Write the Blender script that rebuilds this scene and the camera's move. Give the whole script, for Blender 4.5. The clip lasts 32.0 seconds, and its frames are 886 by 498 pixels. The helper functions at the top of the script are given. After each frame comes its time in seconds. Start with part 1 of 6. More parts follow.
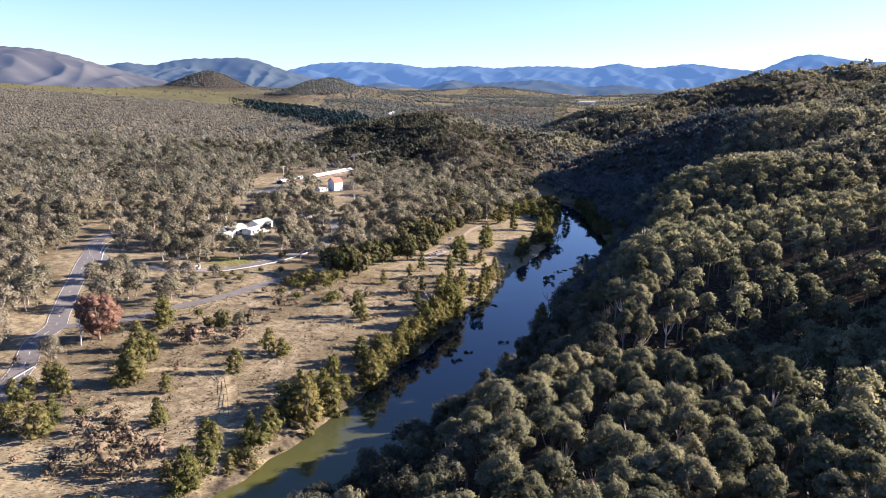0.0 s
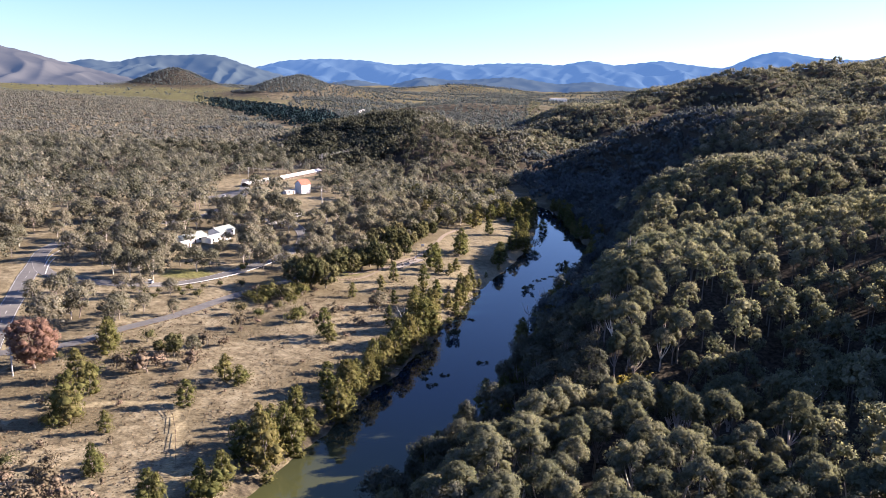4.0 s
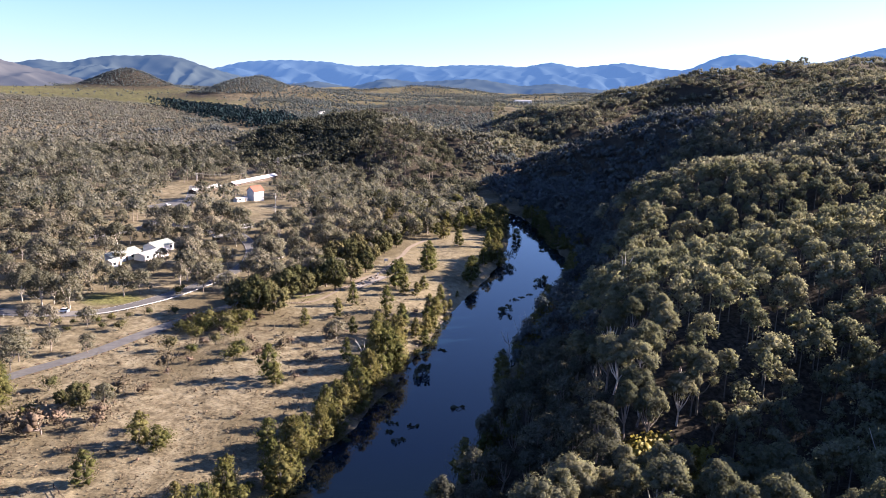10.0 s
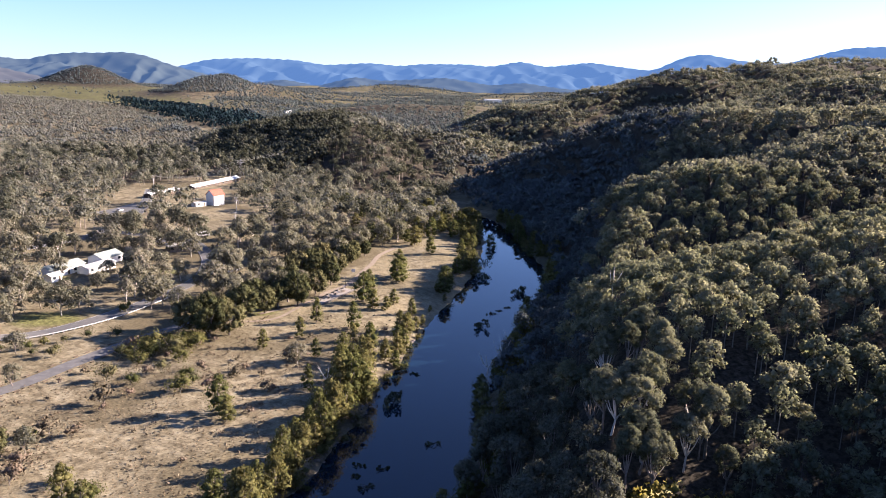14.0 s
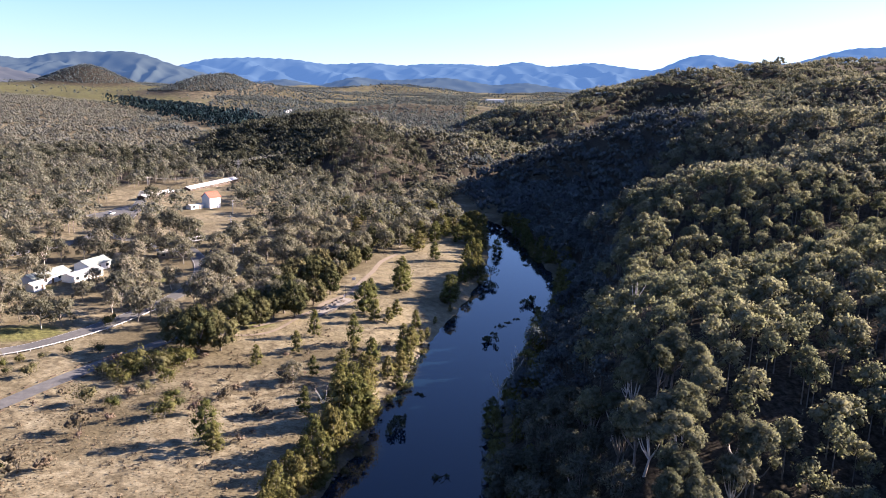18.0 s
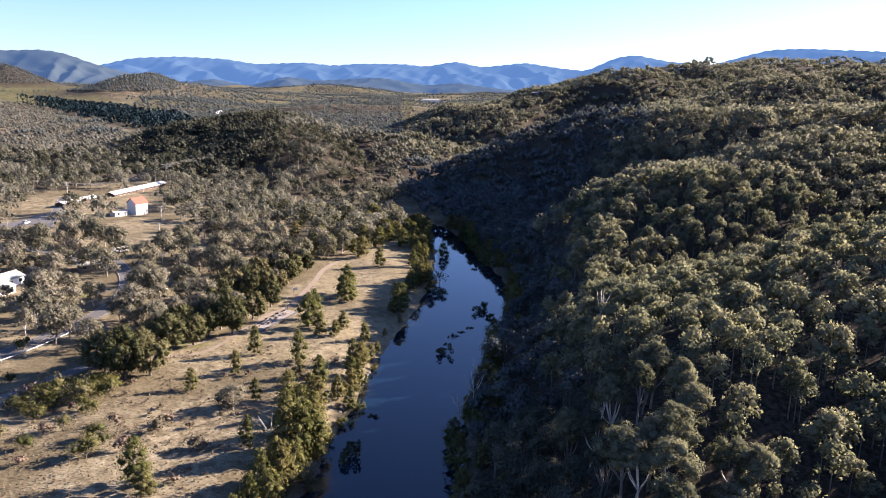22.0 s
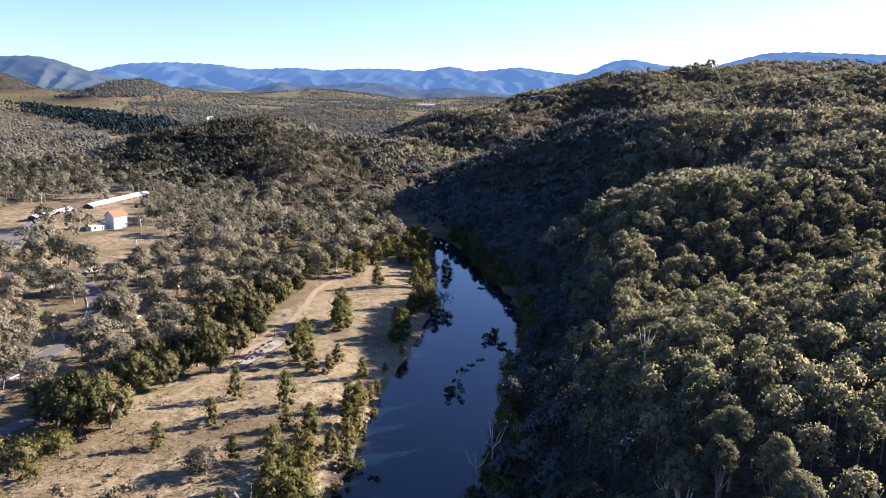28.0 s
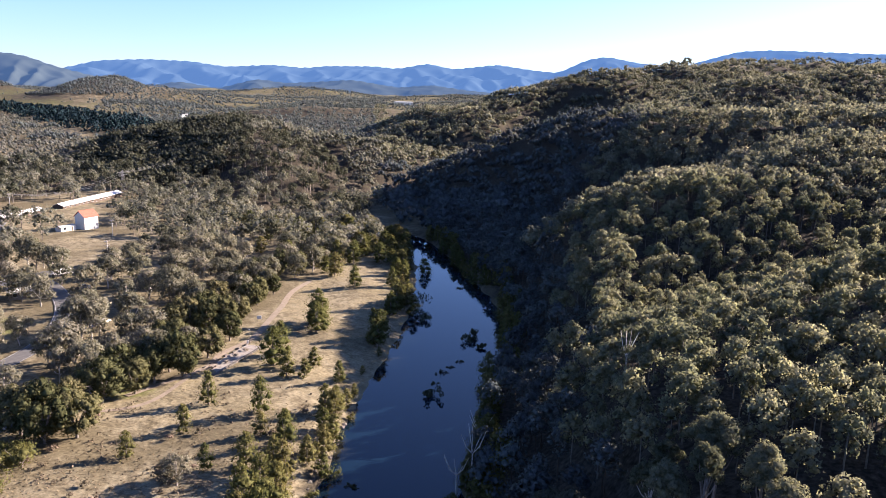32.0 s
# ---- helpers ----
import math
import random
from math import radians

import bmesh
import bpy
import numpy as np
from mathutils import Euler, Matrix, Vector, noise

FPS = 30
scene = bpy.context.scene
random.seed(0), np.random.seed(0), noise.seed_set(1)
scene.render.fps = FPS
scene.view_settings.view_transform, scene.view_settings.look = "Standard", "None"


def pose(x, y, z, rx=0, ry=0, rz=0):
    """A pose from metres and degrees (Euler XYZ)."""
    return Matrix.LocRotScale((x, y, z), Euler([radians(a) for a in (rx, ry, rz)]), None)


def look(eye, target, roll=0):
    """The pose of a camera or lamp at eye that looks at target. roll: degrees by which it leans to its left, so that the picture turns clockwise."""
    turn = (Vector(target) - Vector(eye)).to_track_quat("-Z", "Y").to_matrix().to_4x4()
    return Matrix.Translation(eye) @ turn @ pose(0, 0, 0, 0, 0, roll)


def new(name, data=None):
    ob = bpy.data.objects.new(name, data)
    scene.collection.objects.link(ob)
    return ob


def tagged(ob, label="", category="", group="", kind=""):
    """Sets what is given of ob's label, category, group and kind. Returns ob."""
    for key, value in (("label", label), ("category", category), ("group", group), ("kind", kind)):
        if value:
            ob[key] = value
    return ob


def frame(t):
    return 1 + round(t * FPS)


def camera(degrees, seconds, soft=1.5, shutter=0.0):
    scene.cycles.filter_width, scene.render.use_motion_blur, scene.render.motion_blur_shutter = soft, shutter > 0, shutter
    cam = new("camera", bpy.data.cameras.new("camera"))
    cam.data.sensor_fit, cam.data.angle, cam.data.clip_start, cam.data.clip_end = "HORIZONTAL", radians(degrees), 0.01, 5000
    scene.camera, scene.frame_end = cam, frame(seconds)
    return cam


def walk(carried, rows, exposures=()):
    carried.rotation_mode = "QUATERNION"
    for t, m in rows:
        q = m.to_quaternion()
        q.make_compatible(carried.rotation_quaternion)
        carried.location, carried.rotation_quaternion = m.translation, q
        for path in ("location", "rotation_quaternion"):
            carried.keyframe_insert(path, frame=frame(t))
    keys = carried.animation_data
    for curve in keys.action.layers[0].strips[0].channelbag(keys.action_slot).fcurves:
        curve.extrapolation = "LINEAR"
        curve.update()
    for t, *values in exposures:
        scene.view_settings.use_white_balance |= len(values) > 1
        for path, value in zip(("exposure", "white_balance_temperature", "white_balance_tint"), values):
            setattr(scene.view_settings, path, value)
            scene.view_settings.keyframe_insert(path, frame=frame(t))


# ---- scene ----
cam = camera(62.5, 32.0, soft=0.6)
PATH = [
    (0, (4.18, 5.90, 84.90), (5.356, 103.668, 63.904), 1.38),
    (0.5, (4.28, 7.67, 85.40), (5.373, 105.417, 64.333), 1.32),
    (1, (4.39, 9.37, 85.93), (5.392, 107.103, 64.787), 1.26),
    (1.5, (4.48, 11.20, 86.40), (5.405, 108.914, 65.187), 1.19),
    (2, (4.53, 13.33, 86.72), (5.602, 111.038, 65.449), 1.13),
    (2.5, (4.49, 15.95, 86.80), (6.671, 113.623, 65.484), 1.19),
    (3, (4.36, 19.00, 86.66), (8.220, 116.617, 65.320), 1.25),
    (3.5, (4.17, 22.37, 86.36), (9.131, 119.944, 65.020), 1.30),
    (5.5, (3.47, 36.85, 84.68), (8.419, 134.480, 63.636), 1.54),
    (6, (3.48, 40.13, 84.43), (9.654, 137.697, 63.380), 1.60),
    (6.5, (3.58, 43.21, 84.28), (11.452, 140.664, 63.262), 1.56),
    (7, (3.77, 46.22, 84.16), (12.449, 143.602, 63.163), 1.52),
    (7.5, (4.00, 49.17, 84.07), (13.009, 146.520, 63.078), 1.48),
    (8, (4.26, 52.08, 84.00), (13.271, 149.434, 63.017), 1.44),
    (8.5, (4.51, 54.97, 83.94), (13.629, 152.323, 62.961), 1.41),
    (9, (4.75, 57.88, 83.88), (14.112, 155.203, 62.903), 1.37),
    (9.5, (4.97, 60.82, 83.83), (14.552, 158.125, 62.873), 1.39),
    (10, (5.20, 63.78, 83.78), (15.083, 161.075, 62.879), 1.41),
    (10.5, (5.43, 66.76, 83.74), (15.580, 164.030, 62.888), 1.42),
    (11, (5.66, 69.71, 83.72), (16.138, 166.936, 62.819), 1.44),
    (11.5, (5.89, 72.60, 83.70), (16.698, 169.806, 62.847), 1.46),
    (12, (6.10, 75.42, 83.68), (17.137, 172.593, 62.813), 1.48),
    (12.5, (6.30, 78.13, 83.68), (17.715, 175.264, 62.827), 1.50),
    (13, (6.46, 80.71, 83.67), (18.980, 177.704, 62.825), 1.52),
    (13.5, (6.61, 83.13, 83.70), (20.215, 179.973, 62.819), 1.55),
    (14, (6.75, 85.41, 83.76), (20.711, 182.199, 62.851), 1.58),
    (14.5, (6.88, 87.59, 83.84), (20.854, 184.364, 62.897), 1.61),
    (16.5, (7.17, 95.79, 83.96), (21.134, 192.577, 63.049), 1.73),
    (17, (7.17, 97.86, 83.83), (21.095, 194.652, 62.921), 1.76),
    (17.5, (7.14, 99.96, 83.60), (21.044, 196.750, 62.672), 1.72),
    (18, (7.09, 102.05, 83.29), (20.968, 198.842, 62.366), 1.69),
    (18.5, (7.00, 104.12, 82.98), (20.863, 200.916, 62.057), 1.66),
    (19, (6.88, 106.16, 82.73), (20.726, 202.955, 61.795), 1.63),
    (19.5, (6.69, 108.11, 82.56), (21.021, 204.843, 61.625), 1.62),
    (20, (6.40, 109.98, 82.45), (24.812, 206.048, 61.667), 1.62),
    (20.5, (6.05, 111.79, 82.38), (25.811, 207.603, 61.655), 1.62),
    (21, (5.69, 113.59, 82.35), (25.435, 209.399, 61.612), 1.61),
    (21.5, (5.34, 115.41, 82.33), (25.064, 211.212, 61.535), 1.61),
    (22, (5.05, 117.29, 82.32), (27.464, 212.535, 61.672), 1.60),
    (22.5, (4.84, 119.28, 82.30), (28.279, 214.284, 61.675), 1.60),
    (23, (4.76, 121.42, 82.26), (28.039, 216.447, 61.589), 1.60),
    (23.5, (4.83, 123.82, 82.20), (28.018, 218.853, 61.452), 1.57),
    (24, (5.02, 126.52, 82.13), (28.014, 221.578, 61.260), 1.55),
    (24.5, (5.30, 129.44, 82.07), (28.155, 224.505, 61.104), 1.53),
    (25, (5.67, 132.46, 82.01), (28.361, 227.541, 60.932), 1.50),
    (25.5, (6.08, 135.49, 81.95), (28.626, 230.583, 60.744), 1.48),
    (27.5, (7.68, 145.83, 81.68), (30.427, 240.949, 60.842), 1.39),
    (28, (7.94, 147.47, 81.61), (31.100, 242.674, 61.595), 1.37),
    (28.5, (8.14, 148.72, 81.52), (31.426, 243.948, 61.797), 1.45),
    (29, (8.32, 149.71, 81.42), (31.813, 244.886, 61.685), 1.53),
    (29.5, (8.48, 150.47, 81.34), (32.422, 245.485, 61.363), 1.61),
    (30, (8.63, 151.02, 81.31), (33.032, 245.904, 61.255), 1.70),
    (30.5, (8.75, 151.29, 81.35), (33.586, 246.048, 61.240), 1.63),
    (31, (8.86, 151.29, 81.45), (34.096, 245.932, 61.299), 1.56),
    (31.5, (8.96, 151.18, 81.57), (34.563, 245.715, 61.378), 1.49),
    (32, (9.07, 151.12, 81.68), (35.026, 245.551, 61.435), 1.42),
]
walk(cam, [(t, look(eye, target, roll)) for t, eye, target, roll in PATH], exposures=((0, 2.43, 5730, 30.5),))

# ---- light ----
SUN_AZ = radians(77)      # clockwise from +y
SUN_EL = radians(21)
world = bpy.data.worlds.new("sky")
scene.world = world
world.use_nodes = True
wn = world.node_tree.nodes
bg = wn["Background"]
sky = wn.new("ShaderNodeTexSky")
sky.sky_type = "NISHITA"
sky.sun_disc = False
sky.sun_elevation = SUN_EL
sky.sun_rotation = SUN_AZ
sky.altitude = 500
sky.air_density = 1.0
sky.dust_density = 0.5
sky.ozone_density = 4.5
world.node_tree.links.new(sky.outputs[0], bg.inputs[0])
bg.inputs[1].default_value = 0.045
sun = new("sun", bpy.data.lights.new("sun", "SUN"))
sun.data.energy = 5.0
sun.data.angle = radians(0.5)
sun.data.color = (1.0, 0.845, 0.58)
sun_dir = Vector((math.sin(SUN_AZ) * math.cos(SUN_EL), math.cos(SUN_AZ) * math.cos(SUN_EL), math.sin(SUN_EL)))
sun.matrix_world = look(sun_dir * 300, (0, 0, 0))


# ---- small helpers ----
def part(name, data, parent=None, label=""):
    """Links a mesh as one object under a thing or a part."""
    ob = new(name, data)
    if parent is not None:
        ob.parent = parent
    if label:
        ob["label"] = label
    return ob


def empty(name, m):
    ob = new(name)
    ob.empty_display_size = 0.5
    ob.matrix_world = m
    return ob


def mesh_of(name, verts, faces, mats, smooth=False, slots=None, normals=None):
    """A mesh from arrays; faces all of one size, given as an array, or a list of tuples."""
    me = bpy.data.meshes.new(name)
    verts = np.asarray(verts, np.float32).reshape(-1, 3)
    if isinstance(faces, np.ndarray):
        n, k = faces.shape
        me.vertices.add(len(verts))
        me.vertices.foreach_set("co", verts.ravel())
        me.loops.add(n * k)
        me.loops.foreach_set("vertex_index", faces.astype(np.int32).ravel())
        me.polygons.add(n)
        me.polygons.foreach_set("loop_start", np.arange(0, n * k, k, dtype=np.int32))
        if smooth is not False:
            me.polygons.foreach_set("use_smooth", np.ones(n, bool) if smooth is True else smooth)
    else:
        me.from_pydata([tuple(map(float, v)) for v in verts], [], faces)
        if smooth:
            me.shade_smooth()
    for m in (mats if isinstance(mats, (list, tuple)) else [mats]):
        me.materials.append(m)
    if slots is not None:
        me.polygons.foreach_set("material_index", np.asarray(slots, np.int32))
    if normals is not None:
        at = me.attributes.new("custom_normal", "FLOAT_VECTOR", "POINT")
        at.data.foreach_set("vector", np.asarray(normals, np.float32).ravel())
    me.update(calc_edges=True)
    return me


def smoothstep(a, b, v):
    u = np.clip((v - a) / (b - a), 0, 1)
    return u * u * (3 - 2 * u)


# ---- materials ----
def material(name, colours, scale=1.0, detail=6, rough=0.8, bump=0.0, bump_scale=None, spec=0.3, metal=0.0, second=None,
             ior=1.5, vary=0.0, tone=False, coords="Object", stops=None, leafy=0.0):
    """A noise-driven principled material: colours are spread over a ramp; second is (colour, scale, low, high) of large patches;
    vary spreads the brightness by object, tone by a mesh attribute."""
    m = bpy.data.materials.new(name)
    m.use_nodes = True
    nt = m.node_tree
    n, l = nt.nodes, nt.links
    bsdf = n["Principled BSDF"]
    bsdf.inputs["Roughness"].default_value = rough
    bsdf.inputs["Specular IOR Level"].default_value = spec
    bsdf.inputs["Metallic"].default_value = metal
    bsdf.inputs["IOR"].default_value = ior
    tc = n.new("ShaderNodeTexCoord")
    tex = n.new("ShaderNodeTexNoise")
    tex.inputs["Scale"].default_value = scale
    tex.inputs["Detail"].default_value = detail
    tex.inputs["Roughness"].default_value = 0.62
    l.new(tc.outputs[coords], tex.inputs["Vector"])
    ramp = n.new("ShaderNodeValToRGB")
    els = ramp.color_ramp.elements
    stops = stops or [0.3 + 0.4 * i / max(1, len(colours) - 1) for i in range(len(colours))]
    while len(els) < len(colours):
        els.new(0.5)
    for e, p, c in zip(els, stops, colours):
        e.position, e.color = p, (*c, 1)
    l.new(tex.outputs["Fac"], ramp.inputs[0])
    out = ramp.outputs[0]
    if second:
        c2, s2, lo, hi = second
        t2 = n.new("ShaderNodeTexNoise")
        t2.inputs["Scale"].default_value = s2
        t2.inputs["Detail"].default_value = 5
        l.new(tc.outputs[coords], t2.inputs["Vector"])
        mr = n.new("ShaderNodeMapRange")
        mr.inputs[1].default_value, mr.inputs[2].default_value = lo, hi
        l.new(t2.outputs["Fac"], mr.inputs[0])
        mix = n.new("ShaderNodeMix")
        mix.data_type = "RGBA"
        l.new(mr.outputs[0], mix.inputs[0])
        l.new(out, mix.inputs[6])
        mix.inputs[7].default_value = (*c2, 1)
        out = mix.outputs[2]
    if vary or tone:
        hs = n.new("ShaderNodeHueSaturation")
        if tone:
            src = n.new("ShaderNodeAttribute")
            src.attribute_name = "tone"
            fac = src.outputs["Fac"]
        else:
            src = n.new("ShaderNodeObjectInfo")
            fac = src.outputs["Random"]
        mv = n.new("ShaderNodeMapRange")
        mv.inputs[3].default_value, mv.inputs[4].default_value = 1 - (vary or 0.25), 1 + (vary or 0.25)
        l.new(fac, mv.inputs[0])
        mh = n.new("ShaderNodeMath")
        mh.operation = "MULTIPLY_ADD"
        # hue drifts against brightness, so light crowns are a little yellower
        mh.inputs[1].default_value, mh.inputs[2].default_value = -0.05, 0.522
        l.new(fac, mh.inputs[0])
        l.new(mv.outputs[0], hs.inputs["Value"])
        l.new(mh.outputs[0], hs.inputs["Hue"])
        l.new(out, hs.inputs["Color"])
        out = hs.outputs[0]
    l.new(out, bsdf.inputs["Base Color"])
    if leafy:
        tr = n.new("ShaderNodeBsdfTranslucent")
        # light that has come through a leaf is yellower
        tint = n.new("ShaderNodeMix")
        tint.data_type, tint.blend_type = "RGBA", "MULTIPLY"
        tint.inputs[0].default_value = 1.0
        l.new(out, tint.inputs[6])
        tint.inputs[7].default_value = (1.25, 1.22, 0.92, 1)
        l.new(tint.outputs[2], tr.inputs["Color"])
        ms = n.new("ShaderNodeMixShader")
        ms.inputs[0].default_value = leafy
        l.new(bsdf.outputs[0], ms.inputs[1])
        l.new(tr.outputs[0], ms.inputs[2])
        l.new(ms.outputs[0], n["Material Output"].inputs["Surface"])
    if bump:
        bt = n.new("ShaderNodeTexNoise")
        bt.inputs["Scale"].default_value = bump_scale or scale * 3
        bt.inputs["Detail"].default_value = 4
        l.new(tc.outputs[coords], bt.inputs["Vector"])
        bn = n.new("ShaderNodeBump")
        bn.inputs["Strength"].default_value = 0.8
        bn.inputs["Distance"].default_value = bump
        l.new(bt.outputs["Fac"], bn.inputs["Height"])
        l.new(bn.outputs[0], bsdf.inputs["Normal"])
    return m


def plain(name, c, rough=0.6, metal=0.0, scale=2.0, spread=0.12, spec=0.3):
    return material(name, [tuple(v * (1 - spread) for v in c), tuple(v * (1 + spread) for v in c)], scale, 4, rough, spec=spec, metal=metal)


GUM = [(0.082, 0.088, 0.064), (0.132, 0.137, 0.094), (0.182, 0.183, 0.116)]
# GUM lightened: the stronger sun up the hill is put into the colour
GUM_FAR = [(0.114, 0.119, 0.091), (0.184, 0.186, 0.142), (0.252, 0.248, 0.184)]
M_gum = material("gum_leaves", GUM, 3.2, 6, 0.9, spec=0.0, vary=0.3, leafy=0.5, stops=[0.34, 0.5, 0.66])
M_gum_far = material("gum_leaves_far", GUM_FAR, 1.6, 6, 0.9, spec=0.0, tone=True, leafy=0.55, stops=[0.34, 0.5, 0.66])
# GUM times 1.3, so the hillside's sunlight is partly in the leaf colour
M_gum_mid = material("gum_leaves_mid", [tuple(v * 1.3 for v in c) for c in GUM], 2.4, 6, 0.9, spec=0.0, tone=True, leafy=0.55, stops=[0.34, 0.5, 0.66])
# GUM darkened: the steep bank's shade is put into the leaf colour
M_gum_shaded = material("shaded_gum_leaves", [(0.048, 0.053, 0.043), (0.084, 0.089, 0.071), (0.126, 0.128, 0.098)], 2.4, 6, 0.9, spec=0.0, vary=0.3, leafy=0.4, stops=[0.34, 0.5, 0.66])
# gum leaves darkened and blued, which puts the shade of spur and bank into them
M_shade_leaf = material("shade_blue_gum_leaves", [(0.052, 0.063, 0.070), (0.088, 0.101, 0.109), (0.128, 0.140, 0.144)], 1.2, 6, 0.9, spec=0.0, tone=True, leafy=0.45, stops=[0.34, 0.5, 0.66])
M_oak = material("she_oak_needles", [(0.056, 0.060, 0.023), (0.102, 0.104, 0.039), (0.152, 0.145, 0.058)], 0.9, 6, 0.9, spec=0.0, vary=0.25, leafy=0.4, stops=[0.34, 0.5, 0.66])
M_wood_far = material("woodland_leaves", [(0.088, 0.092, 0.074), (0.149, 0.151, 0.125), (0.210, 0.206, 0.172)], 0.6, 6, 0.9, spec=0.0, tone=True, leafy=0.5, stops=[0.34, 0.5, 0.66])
# far leaves paled and blued: distance haze is put into these two colours
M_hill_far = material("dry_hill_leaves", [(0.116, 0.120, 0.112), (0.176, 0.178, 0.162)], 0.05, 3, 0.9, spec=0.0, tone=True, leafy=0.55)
M_haze_woods = material("hazed_far_woods", [(0.072, 0.088, 0.096), (0.116, 0.130, 0.136)], 0.05, 3, 0.9, spec=0.0, tone=True, leafy=0.5)
M_dark_wood = material("dark_woodland_leaves", [(0.036, 0.041, 0.030), (0.060, 0.064, 0.046), (0.088, 0.089, 0.066)], 0.6, 6, 0.9, spec=0.0, tone=True, leafy=0.3, stops=[0.34, 0.5, 0.66])
M_pine = material("pine_needles", [(0.011, 0.022, 0.027), (0.022, 0.037, 0.044)], 0.2, 4, 0.9, spec=0.0, tone=True)
M_park = material("park_gum_leaves", [(0.086, 0.086, 0.064), (0.146, 0.142, 0.107), (0.204, 0.194, 0.149)], 0.9, 6, 0.9, spec=0.0, vary=0.3, leafy=0.4, stops=[0.34, 0.5, 0.66])
M_green = material("broad_green_leaves", [(0.048, 0.051, 0.024), (0.084, 0.085, 0.040), (0.128, 0.120, 0.060)], 2.0, 6, 0.9, spec=0.0, vary=0.3, leafy=0.25, stops=[0.34, 0.5, 0.66])
M_red = material("autumn_leaves", [(0.115, 0.068, 0.050), (0.175, 0.110, 0.084), (0.225, 0.150, 0.118)], 2.4, 6, 0.9, spec=0.0, leafy=0.4, stops=[0.34, 0.5, 0.66])
M_bark = material("grey_bark", [(0.1, 0.085, 0.07), (0.24, 0.21, 0.18)], 1.5, 5, 0.85, bump=0.02, vary=0.3)
M_pale = material("pale_gum_bark", [(0.3, 0.26, 0.22), (0.6, 0.55, 0.48)], 1.2, 5, 0.75, vary=0.2)
M_shrub = material("dry_shrub", [(0.061, 0.047, 0.030), (0.114, 0.090, 0.061), (0.148, 0.121, 0.081)], 0.8, 3, 0.8, spec=0.1, vary=0.3)
M_ground = material("dry_grass_ground", [(0.090, 0.075, 0.047), (0.162, 0.137, 0.087), (0.224, 0.196, 0.130)], 0.30, 10, 0.95, bump=0.4,
                    bump_scale=0.5, spec=0.05, second=((0.104, 0.087, 0.052), 0.03, 0.46, 0.62), stops=[0.36, 0.5, 0.64])


def cover_ground(m):
    """Mixes leaf litter, green lawn and pale sand into the grass, by the mesh's cover attribute, with broken edges."""
    n, l = m.node_tree.nodes, m.node_tree.links
    bsdf = n["Principled BSDF"]
    out = bsdf.inputs["Base Color"].links[0].from_socket
    at = n.new("ShaderNodeAttribute")
    at.attribute_name = "cover"
    sep = n.new("ShaderNodeSeparateColor")
    l.new(at.outputs["Color"], sep.inputs[0])
    tc = n.new("ShaderNodeTexCoord")
    tex = n.new("ShaderNodeTexNoise")
    tex.inputs["Scale"].default_value = 0.09
    tex.inputs["Detail"].default_value = 8
    tex.inputs["Roughness"].default_value = 0.7
    l.new(tc.outputs["Object"], tex.inputs["Vector"])
    fine = n.new("ShaderNodeTexNoise")
    fine.inputs["Scale"].default_value = 0.9
    fine.inputs["Detail"].default_value = 5
    l.new(tc.outputs["Object"], fine.inputs["Vector"])
    pairs = [((0.02, 0.018, 0.014), (0.064, 0.054, 0.04)), ((0.085, 0.088, 0.034), (0.150, 0.145, 0.056)), ((0.180, 0.150, 0.086), (0.246, 0.210, 0.129))]
    for i, (dark, light) in enumerate(pairs):
        ad = n.new("ShaderNodeMath")
        ad.operation = "ADD"
        l.new(sep.outputs[i], ad.inputs[0])
        l.new(tex.outputs["Fac"], ad.inputs[1])
        mr = n.new("ShaderNodeMapRange")
        mr.inputs[1].default_value, mr.inputs[2].default_value = 0.85, 1.1
        l.new(ad.outputs[0], mr.inputs[0])
        ramp = n.new("ShaderNodeValToRGB")
        ramp.color_ramp.elements[0].position, ramp.color_ramp.elements[0].color = 0.35, (*dark, 1)
        ramp.color_ramp.elements[1].position, ramp.color_ramp.elements[1].color = 0.65, (*light, 1)
        l.new(fine.outputs["Fac"], ramp.inputs[0])
        mix = n.new("ShaderNodeMix")
        mix.data_type = "RGBA"
        l.new(mr.outputs[0], mix.inputs[0])
        l.new(out, mix.inputs[6])
        l.new(ramp.outputs[0], mix.inputs[7])
        out = mix.outputs[2]
    # tufts and bare spots
    mp = n.new("ShaderNodeMapping")
    mp.inputs["Scale"].default_value = (1.0, 2.2, 1.0)
    mp.inputs["Rotation"].default_value = (0, 0, 0.5)
    l.new(tc.outputs["Object"], mp.inputs[0])
    tuft = n.new("ShaderNodeTexNoise")
    tuft.inputs["Scale"].default_value = 1.1
    tuft.inputs["Detail"].default_value = 7
    tuft.inputs["Roughness"].default_value = 0.75
    l.new(mp.outputs[0], tuft.inputs["Vector"])
    lift = n.new("ShaderNodeMapRange")
    lift.inputs[1].default_value, lift.inputs[2].default_value = 0.36, 0.64
    lift.inputs[3].default_value, lift.inputs[4].default_value = 0.62, 1.32
    l.new(tuft.outputs["Fac"], lift.inputs[0])
    hs = n.new("ShaderNodeHueSaturation")
    l.new(lift.outputs[0], hs.inputs["Value"])
    l.new(out, hs.inputs["Color"])
    l.new(hs.outputs[0], bsdf.inputs["Base Color"])


cover_ground(M_ground)
M_water = material("river_water", [(0.003, 0.009, 0.017), (0.004, 0.012, 0.023)], 0.03, 3, 0.02, spec=0.5, ior=1.333, bump=0.003, bump_scale=0.5)


